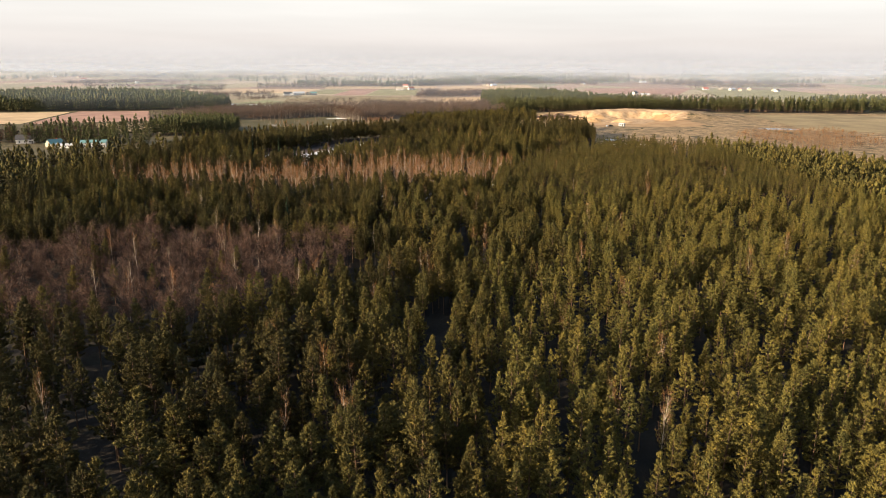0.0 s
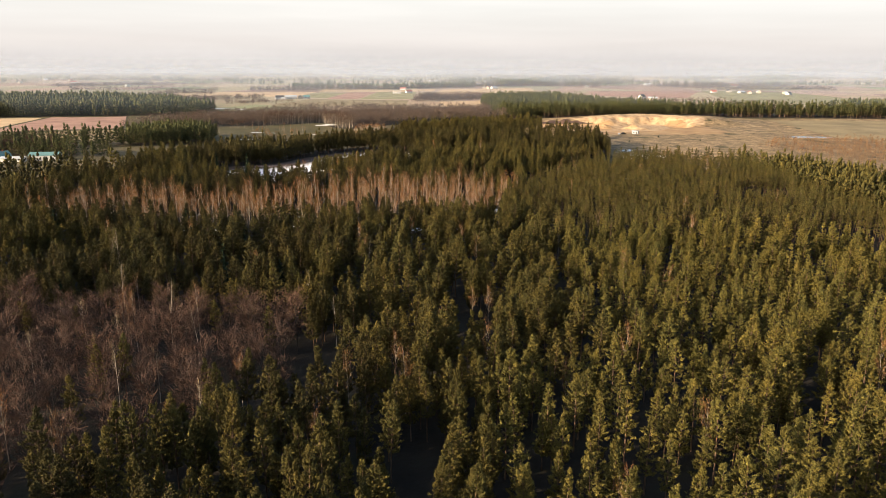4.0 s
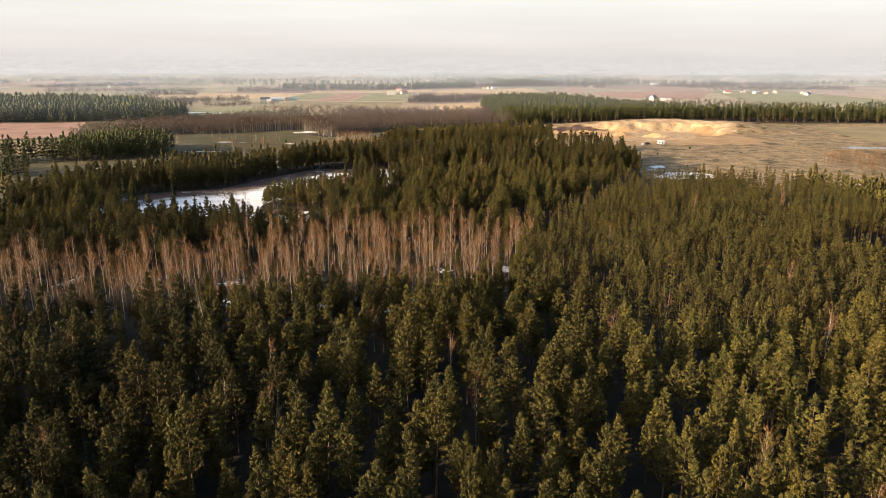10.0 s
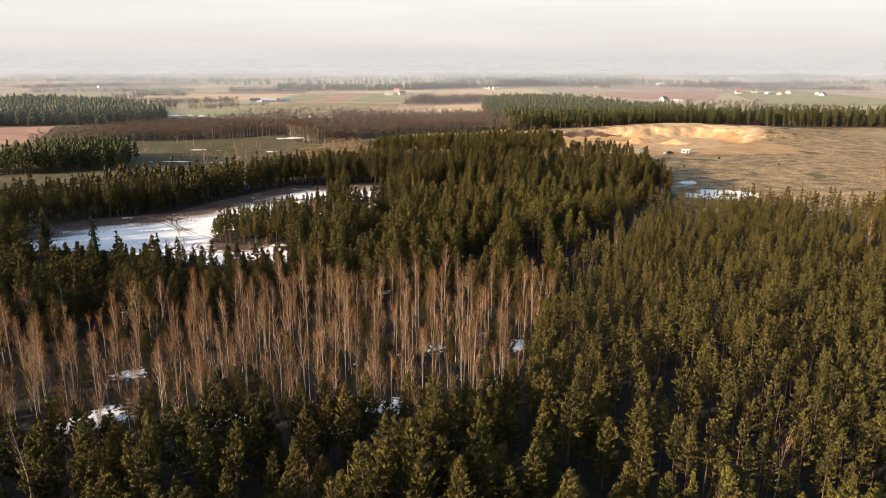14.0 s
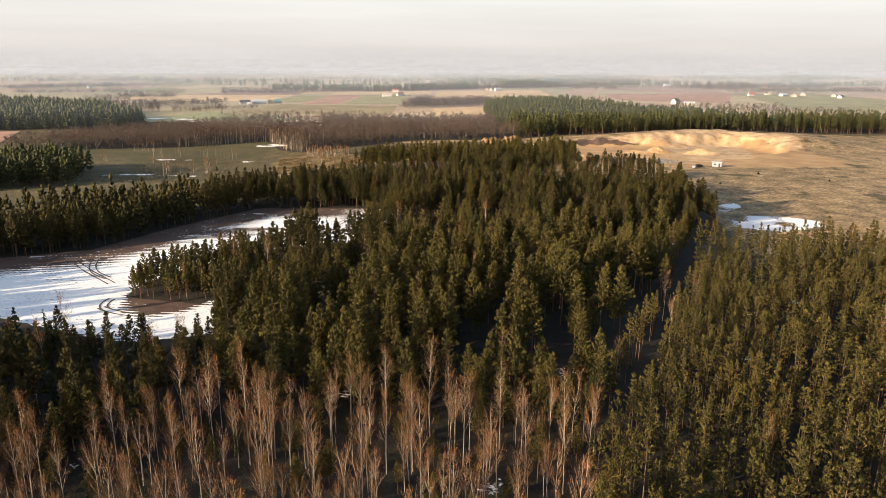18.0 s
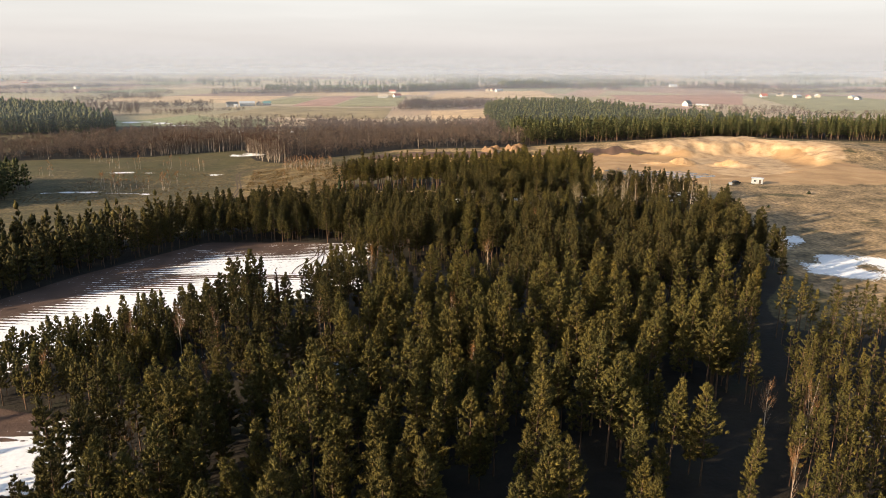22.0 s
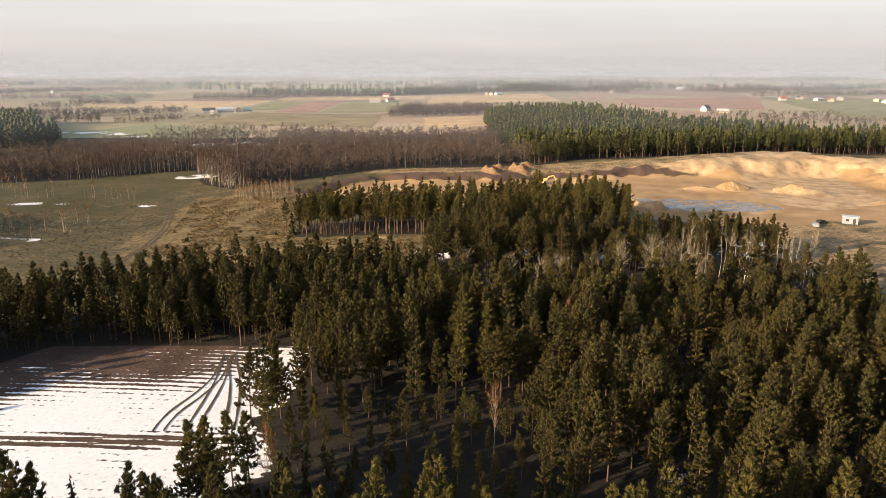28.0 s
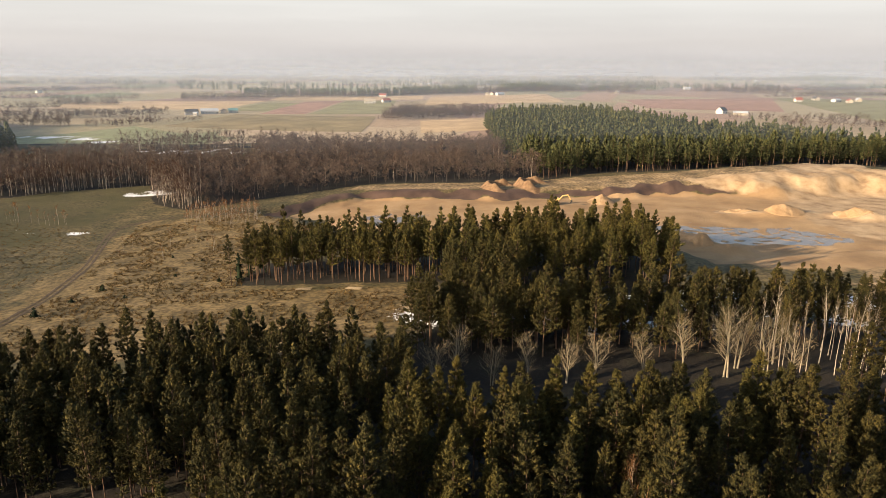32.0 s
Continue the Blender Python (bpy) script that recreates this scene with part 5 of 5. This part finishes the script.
heap(51, 812, 13, crescent(7.0, 3.2), "curved bank of tan sand with a steep dark inner face", 60, SPOIL)
heap(68, 816, 14, crescent(7.5, 3.8), "curved bank of tan sand with a steep dark inner face", 60, SPOIL)
heap(94, 789, 8, lambda U, W: 3.6 * np.clip(1.05 - np.hypot(U, W) / 6.2, 0, 1), "cone-shaped heap of pale sand")
heap(106, 712, 12, lambda U, W: 2.8 * smooth(3.4, 0.4, np.abs(U + 0.45 * W + 1.5 * np.sin(W / 3))) * smooth(11, 7, np.abs(W)), "low ridge of pushed-up sand")
for hx3, hy3, hh in ((148, 765, 1.1), (163, 757, 1.9), (190, 753, 1.5)):
    heap(hx3, hy3, 9, (lambda top: lambda U, W: top * np.clip(1.08 - np.hypot(U / 1.5, W) / 5.2, 0, 1) ** 0.8)(hh), "pale heap of dumped sand")

# ---- quarry: excavator, cabin, clutter ----
YELLOW = plain("yellow_paint", (0.55, 0.36, 0.13), 0.45, 0.12, 1.5)
STEEL = plain("dark_steel", (0.045, 0.042, 0.04), 0.5, 0.2, 2.0, 0.6)
CABIN_WALL = plain("cabin_panel", (0.27, 0.28, 0.29), 0.6, 0.1, 1.0)


def excavator(x, y, turn3):
    base = tagged(new("excavator"), "yellow tracked excavator with a raised boom on quarry sand", "excavator")
    base.matrix_basis = pose(x, y, high(x, y), 0, 0, turn3)
    for side in (-1, 1):
        bm = box(bmesh.new(), -2.0, side * 1.25 - 0.3, 0.0, 2.0, side * 1.25 + 0.3, 0.9, 0.28)
        tr2 = part("track", bm, STEEL, base, "dark steel crawler track")
        for wx2 in (-1.4, 0, 1.4):
            bm = bmesh.new()
            bmesh.ops.create_cone(bm, cap_ends=True, segments=14, radius1=0.36, radius2=0.36, depth=0.66, matrix=Matrix.Translation((wx2, side * 1.25, 0.45)) @ pose(0, 0, 0, 90))
            part("wheel", bm, YELLOW, tr2)
    part("body", box(bmesh.new(), -2.6, -1.35, 1.0, 1.5, 1.35, 2.1, 0.15), YELLOW, base)
    part("counterweight", box(bmesh.new(), -3.1, -1.3, 1.05, -2.55, 1.3, 2.2, 0.2), YELLOW, base)
    cabin = part("cab", box(bmesh.new(), 0.1, 0.35, 2.05, 1.6, 1.35, 3.2, 0.12), YELLOW, base)
    part("window", box(bmesh.new(), 0.3, 1.32, 2.4, 1.4, 1.38, 3.0), PANE, cabin)
    for nm, pts, rad in (("boom", ((1.2, -0.2, 1.8), (3.2, -0.2, 4.4), (5.6, -0.2, 4.9)), 0.32), ("stick", ((5.5, -0.2, 5.1), (7.0, -0.2, 2.6)), 0.24), ("piston", ((1.6, -0.2, 2.3), (3.3, -0.2, 3.6)), 0.1)):
        s = Shape()
        s.tube(pts, [rad] * len(pts), 8, 0)
        v, f, mt = s.arrays()
        ob = new(nm, mesh_from(nm, v, f, [YELLOW if nm != "piston" else STEEL]))
        ob.parent = base
    bm = bmesh.new()
    prof = [(0, 0), (0.9, -0.2), (1.1, -0.8), (0.5, -1.2), (-0.1, -1.0), (0.25, -0.8), (0.6, -0.7), (0.5, -0.4)]
    rings = [[bm.verts.new((6.6 + a, yy, 2.7 + c)) for a, c in prof] for yy in (-0.75, 0.35)]
    for i in range(len(prof)):
        j = (i + 1) % len(prof)
        bm.faces.new((rings[0][i], rings[0][j], rings[1][j], rings[1][i]))
    bm.faces.new(rings[0])
    bm.faces.new(rings[1][::-1])
    part("bucket", bm, STEEL, base)


excavator(72, 783, -18)


def cabin_hut(x, y, turn3):
    base = tagged(new("site_cabin"), "pale grey site cabin with a metal roof on quarry sand", "cabin")
    base.matrix_basis = pose(x, y, high(x, y) - 0.05, 0, 0, turn3)
    part("wall", box(bmesh.new(), -2.6, -1.5, 0.3, 2.6, 1.5, 2.9, 0.05), CABIN_WALL, base)
    part("roof", box(bmesh.new(), -2.9, -1.8, 2.9, 2.9, 1.8, 3.1, 0.04), GREY_ROOF, base)
    part("skid", box(bmesh.new(), -2.5, -1.3, 0.0, 2.5, -1.0, 0.3), STEEL, base)
    part("skid", box(bmesh.new(), -2.5, 1.0, 0.0, 2.5, 1.3, 0.3), STEEL, base)
    part("door", box(bmesh.new(), 0.9, -1.56, 0.35, 1.8, -1.49, 2.35), DARK_WOOD, base)
    w2 = part("window", box(bmesh.new(), -1.4, -1.56, 1.3, -0.4, -1.48, 2.1), PANE, base)
    part("frame", box(bmesh.new(), -1.5, -1.53, 1.2, -0.3, -1.49, 1.28), CABIN_WALL, w2)


cabin_hut(170, 667, -30)


def parked_car(x, y, turn3, paint, label):
    base = tagged(new("car"), label, "car")
    base.matrix_basis = pose(x, y, high(x, y), 0, 0, turn3)
    bm = bmesh.new()
    prof = [(-2.1, 0.3), (2.1, 0.3), (2.15, 0.75), (1.2, 0.92), (0.55, 1.42), (-1.3, 1.45), (-2.0, 0.95)]
    rings = [[bm.verts.new((a, yy, c)) for a, c in prof] for yy in (-0.85, 0.85)]
    for i in range(len(prof)):
        j = (i + 1) % len(prof)
        bm.faces.new((rings[0][i], rings[0][j], rings[1][j], rings[1][i]))
    bm.faces.new(rings[0])
    bm.faces.new(rings[1][::-1])
    part("body", bm, paint, base)
    for side in (-1, 1):
        part("window", box(bmesh.new(), -1.2, side * 0.86 - 0.02, 0.95, 0.5, side * 0.86 + 0.02, 1.32), PANE, base)
        for wx2 in (-1.3, 1.3):
            bm = bmesh.new()
            bmesh.ops.create_cone(bm, cap_ends=True, segments=14, radius1=0.32, radius2=0.32, depth=0.22, matrix=Matrix.Translation((wx2, side * 0.78, 0.32)) @ pose(0, 0, 0, 90))
            part("wheel", bm, STEEL, base)


parked_car(160, 668, 20, STEEL, "dark parked car beside the site cabin")
parked_car(155, 663, 70, CABIN_WALL, "pale parked car beside the site cabin")

# ---- meadow: worn double track ----
TRACK_SOIL = plain("track_soil", (0.10, 0.068, 0.042), 0.95, 0.35, 0.5)


def ribbon(line, wide, offset, lift=0.05):
    """A strip laid along a smooth line on the ground."""
    p = np.array(line, float)
    s0 = np.concatenate([[0], np.cumsum(np.hypot(*np.diff(p, axis=0).T))])
    s1 = np.arange(0, s0[-1], 1.0)
    x, y = np.interp(s1, s0, p[:, 0]), np.interp(s1, s0, p[:, 1])
    ker = np.ones(15) / 15
    x, y = np.convolve(np.pad(x, 7, "edge"), ker, "valid"), np.convolve(np.pad(y, 7, "edge"), ker, "valid")
    tx2, ty2 = np.gradient(x), np.gradient(y)
    r = np.hypot(tx2, ty2)
    nx, ny = -ty2 / r, tx2 / r
    w = wide / 2 * (1 + 0.25 * np.sin(s1 / 3.1) + 0.15 * np.sin(s1 / 1.3))
    rows3 = []
    for o in (offset - w, offset + 0 * w, offset + w):
        xx, yy = x + nx * o, y + ny * o
        rows3.append(np.stack([xx, yy, terrain(xx, yy) + lift], 1))
    n = len(s1)
    q = np.arange(n - 1)
    f = np.concatenate([np.stack([q, q + 1, q + 1 + n, q + n], 1), np.stack([q + n, q + 1 + n, q + 1 + 2 * n, q + 2 * n], 1)])
    return np.concatenate(rows3), f


for o, wide in ((-0.85, 0.75), (0.85, 0.75)):
    v, f = ribbon(MEADOW_WAY, wide, o, 0.08)
    tagged(new("dirt_track", mesh_from("dirt_track", v, f, [TRACK_SOIL], flat=False)), "worn dirt wheel rut through dry grass", "track", kind="structure")

# ---- snowy field: tyre tracks ----
lanes = [[(-27, 554), (-25.5, 545), (-24, 535), (-24, 526), (-23.5, 519)], [(-27, 554), (-25.7, 544), (-25.5, 536), (-28, 530), (-29.5, 525), (-30, 521), (-28, 518)],
         [(-27, 554), (-23.5, 545), (-20.5, 536), (-18, 525), (-17, 519)], [(-26, 549), (-29, 544), (-34, 540.5), (-39, 539.5)], [(-26, 552), (-23, 549.5), (-20, 542.5), (-19.5, 535)],
         [(-90, 515), (-54, 517), (-40, 516.8), (-10, 517.3)], [(-106, 477), (-94, 463), (-84, 454), (-79, 449)], [(-98, 477), (-94, 465), (-87, 457), (-82, 455)],
         [(-74, 440), (-77, 435), (-73, 429), (-66, 427), (-58, 425)], [(-76, 433), (-71, 428), (-62, 426)]]
for lane in lanes:
    for o in (-0.9, 0.9):
        v, f = ribbon(lane, 0.42, o, 0.06)
        tagged(new("tyre_track", mesh_from("tyre_track", v, f, [TRACK_SOIL], flat=False)), "dark tyre track across the snowy field", "track", kind="structure")

# ---- meadow: bushes, tussocks, felled logs ----
BUSH = [spruce_shape(rng, 1.9, 1.2, 40, 4, 0.45), spruce_shape(rng, 1.4, 1.0, 36, 4, 0.4)]
plant(tree_kind("juniper_bush", BUSH, (PINE_BARK, SPRUCE), "small dark juniper bush in dry grass", "bush", "bushes of the meadow"),
      [-82, -79, -76, -60, -58, -44, -70, -66, 182, 210, 150], [640, 652, 663, 676, 694, 668, 700, 655, 640, 620, 610], np.array([1.4, 1.2, 1.1, 0.8, 0.7, 0.9, 0.6, 0.8, 1.3, 0.9, 1.0]), rng)
DRY = foliage("dry_grass", (0.085, 0.058, 0.025), (0.150, 0.102, 0.045), (0.235, 0.163, 0.076), through_light=0.2)


def tussock():
    s = Shape()
    a = rng.uniform(0, 6.28, 7)
    roots = np.stack([0.22 * np.cos(a), 0.22 * np.sin(a), np.zeros(7)], 1)
    s.blades(roots, roots + np.stack([0.45 * np.cos(a), 0.45 * np.sin(a), rng.uniform(0.3, 0.65, 7)], 1), np.full(7, 0.3), 0, rng)
    return s.arrays()


TUSSOCKS = [tussock() for _ in range(5)]
x, y = scatter([(-88, 618), (-60, 608), (10, 618), (16, 655), (-36, 658), (-38, 690), (-30, 738), (-60, 768), (-104, 752), (-92, 690)], 1.25, rng,
               keep=lambda x, y: (line_gap(MEADOW_WAY, x, y) > 2.0) & (np.array([noise.noise(Vector((a / 9, c / 9, 6.1))) + 0.6 * noise.noise(Vector((a / 3.5, c / 3.5, 2.4))) for a, c in zip(x, y)]) > -0.12))
stand("dry_grass", TUSSOCKS, x, y, rng.uniform(0.5, 1.2, len(x)), [DRY], "tussocks of straw-coloured dry grass", rng, "grass", 0.02)
x, y = scatter([(-190, 640), (-100, 620), (-100, 700), (-116, 745), (-180, 760)], 2.6, rng)
stand("dry_grass", TUSSOCKS, x, y, rng.uniform(0.4, 1.0, len(x)), [DRY], "low tussocks of dry grass in a green meadow", rng, "grass", 0.02)
LOG = bark("cut_log", (0.20, 0.15, 0.09), (0.32, 0.24, 0.15))
for gx4, gy4, turn3 in ((-17, 656, 8), (-3, 655, -10), (14, 654, 30)):
    base = tagged(new("log_pile"), "small pile of pale felled logs on rough grass", "log pile", "log piles")
    base.matrix_basis = pose(gx4, gy4, high(gx4, gy4) + 0.02, 0, 0, turn3)
    for k, (oy, oz) in enumerate(((-0.3, 0.16), (0.02, 0.15), (0.34, 0.16), (-0.14, 0.43), (0.18, 0.42))):
        s = Shape()
        s.tube([(-2.2 + 0.15 * k, oy, oz), (2.0 + 0.1 * k, oy, oz)], [0.16, 0.13], 8, 0)
        v, f, mt = s.arrays()
        ob = new("log", mesh_from("log", v, f, [LOG]))
        ob.parent = base

# dead and half-dead conifers beside the snowy field
plant(tree_kind("dead_spruce", [spruce_shape(rng, 13, 1.7, 60, 4, 0.6), spruce_shape(rng, 11, 1.5, 50, 4, 0.55)], (PINE_BARK, RUSTY), "dying spruce with rust-brown needles at the field edge", "spruce tree", "dying spruces"),
      [-30, -27, -31, -12, -24], [487, 491, 480, 430, 474], np.array([0.95, 1.0, 0.9, 0.8, 0.95]), rng)
plant(tree_kind("larch_tree", [bare_shape(rng, 12, 1.8, 1, 22, 90, 0.9, 0.03, 0.15, bare=0.25, round_top=0.9), bare_shape(rng, 10, 1.6, 1, 20, 80, 0.9, 0.03, 0.1, bare=0.2, round_top=0.9)],
                (ALDER_BARK, ALDER_TWIGS), "thin leafless larch at the edge of the snowy field", "larch tree", "larches by the field"),
      [-42, -39, -45, -36, -50, -47, -40], [472, 478, 466, 484, 458, 470, 462], np.array([1.0, 0.95, 0.9, 1.0, 0.85, 0.8, 0.9]), rng)

# ---- distance ----
# a plain backdrop of hazy land and sky where the ground ends; it glows, and the haze is painted in
m, nt, b = material("painted_haze")
sz = nt.nodes.new("ShaderNodeSeparateXYZ")
nt.links.new(nt.nodes.new("ShaderNodeNewGeometry").outputs["Position"], sz.inputs[0])
streaky = nt.nodes.new("ShaderNodeMapping")
streaky.inputs["Scale"].default_value = (1, 1, 16)
nt.links.new(nt.nodes.new("ShaderNodeNewGeometry").outputs["Position"], streaky.inputs[0])
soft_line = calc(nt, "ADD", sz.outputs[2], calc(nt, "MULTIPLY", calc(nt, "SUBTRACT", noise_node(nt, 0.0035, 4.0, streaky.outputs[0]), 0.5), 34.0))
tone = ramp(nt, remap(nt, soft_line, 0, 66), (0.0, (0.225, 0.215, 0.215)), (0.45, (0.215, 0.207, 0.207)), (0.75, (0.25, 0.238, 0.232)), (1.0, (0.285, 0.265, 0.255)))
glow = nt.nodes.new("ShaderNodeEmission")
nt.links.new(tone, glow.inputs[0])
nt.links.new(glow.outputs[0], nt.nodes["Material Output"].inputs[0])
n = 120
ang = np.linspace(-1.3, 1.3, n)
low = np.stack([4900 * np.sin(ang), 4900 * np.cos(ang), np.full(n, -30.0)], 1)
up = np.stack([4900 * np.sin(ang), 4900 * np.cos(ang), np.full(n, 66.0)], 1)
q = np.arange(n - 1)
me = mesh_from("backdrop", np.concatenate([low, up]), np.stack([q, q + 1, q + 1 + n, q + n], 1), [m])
tagged(new("backdrop", me), "glowing backdrop strip with painted haze of far land", "backdrop", kind="structure")

# stand-in for winter haze over the far fields: tinted sheets added one behind the other, thinning out towards the sky
# and the ground
def veil(radius, alpha, tint):
    m, nt, b = material("haze_sheet")
    sz = nt.nodes.new("ShaderNodeSeparateXYZ")
    geo = nt.nodes.new("ShaderNodeNewGeometry").outputs["Position"]
    nt.links.new(geo, sz.inputs[0])
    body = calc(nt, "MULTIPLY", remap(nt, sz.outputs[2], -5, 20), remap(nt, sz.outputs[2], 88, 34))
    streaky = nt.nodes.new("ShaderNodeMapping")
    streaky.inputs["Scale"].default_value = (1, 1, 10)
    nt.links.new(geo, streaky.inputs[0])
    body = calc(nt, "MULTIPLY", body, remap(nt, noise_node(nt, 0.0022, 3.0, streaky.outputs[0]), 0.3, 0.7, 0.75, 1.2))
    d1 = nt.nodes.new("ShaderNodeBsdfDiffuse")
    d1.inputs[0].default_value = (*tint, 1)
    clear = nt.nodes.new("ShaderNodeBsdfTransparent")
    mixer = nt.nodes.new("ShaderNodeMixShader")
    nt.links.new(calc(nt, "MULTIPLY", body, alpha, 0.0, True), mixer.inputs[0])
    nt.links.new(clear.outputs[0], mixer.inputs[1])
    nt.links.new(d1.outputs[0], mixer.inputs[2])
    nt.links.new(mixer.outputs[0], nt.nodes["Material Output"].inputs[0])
    n = 60
    ang = np.linspace(-0.95, 0.95, n)
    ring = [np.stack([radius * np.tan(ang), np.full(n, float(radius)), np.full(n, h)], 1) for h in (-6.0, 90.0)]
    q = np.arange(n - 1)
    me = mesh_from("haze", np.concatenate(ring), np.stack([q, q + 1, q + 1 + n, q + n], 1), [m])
    tagged(new("haze", me), "upright tinted sheet imitating winter haze over the far fields", "haze", kind="structure")


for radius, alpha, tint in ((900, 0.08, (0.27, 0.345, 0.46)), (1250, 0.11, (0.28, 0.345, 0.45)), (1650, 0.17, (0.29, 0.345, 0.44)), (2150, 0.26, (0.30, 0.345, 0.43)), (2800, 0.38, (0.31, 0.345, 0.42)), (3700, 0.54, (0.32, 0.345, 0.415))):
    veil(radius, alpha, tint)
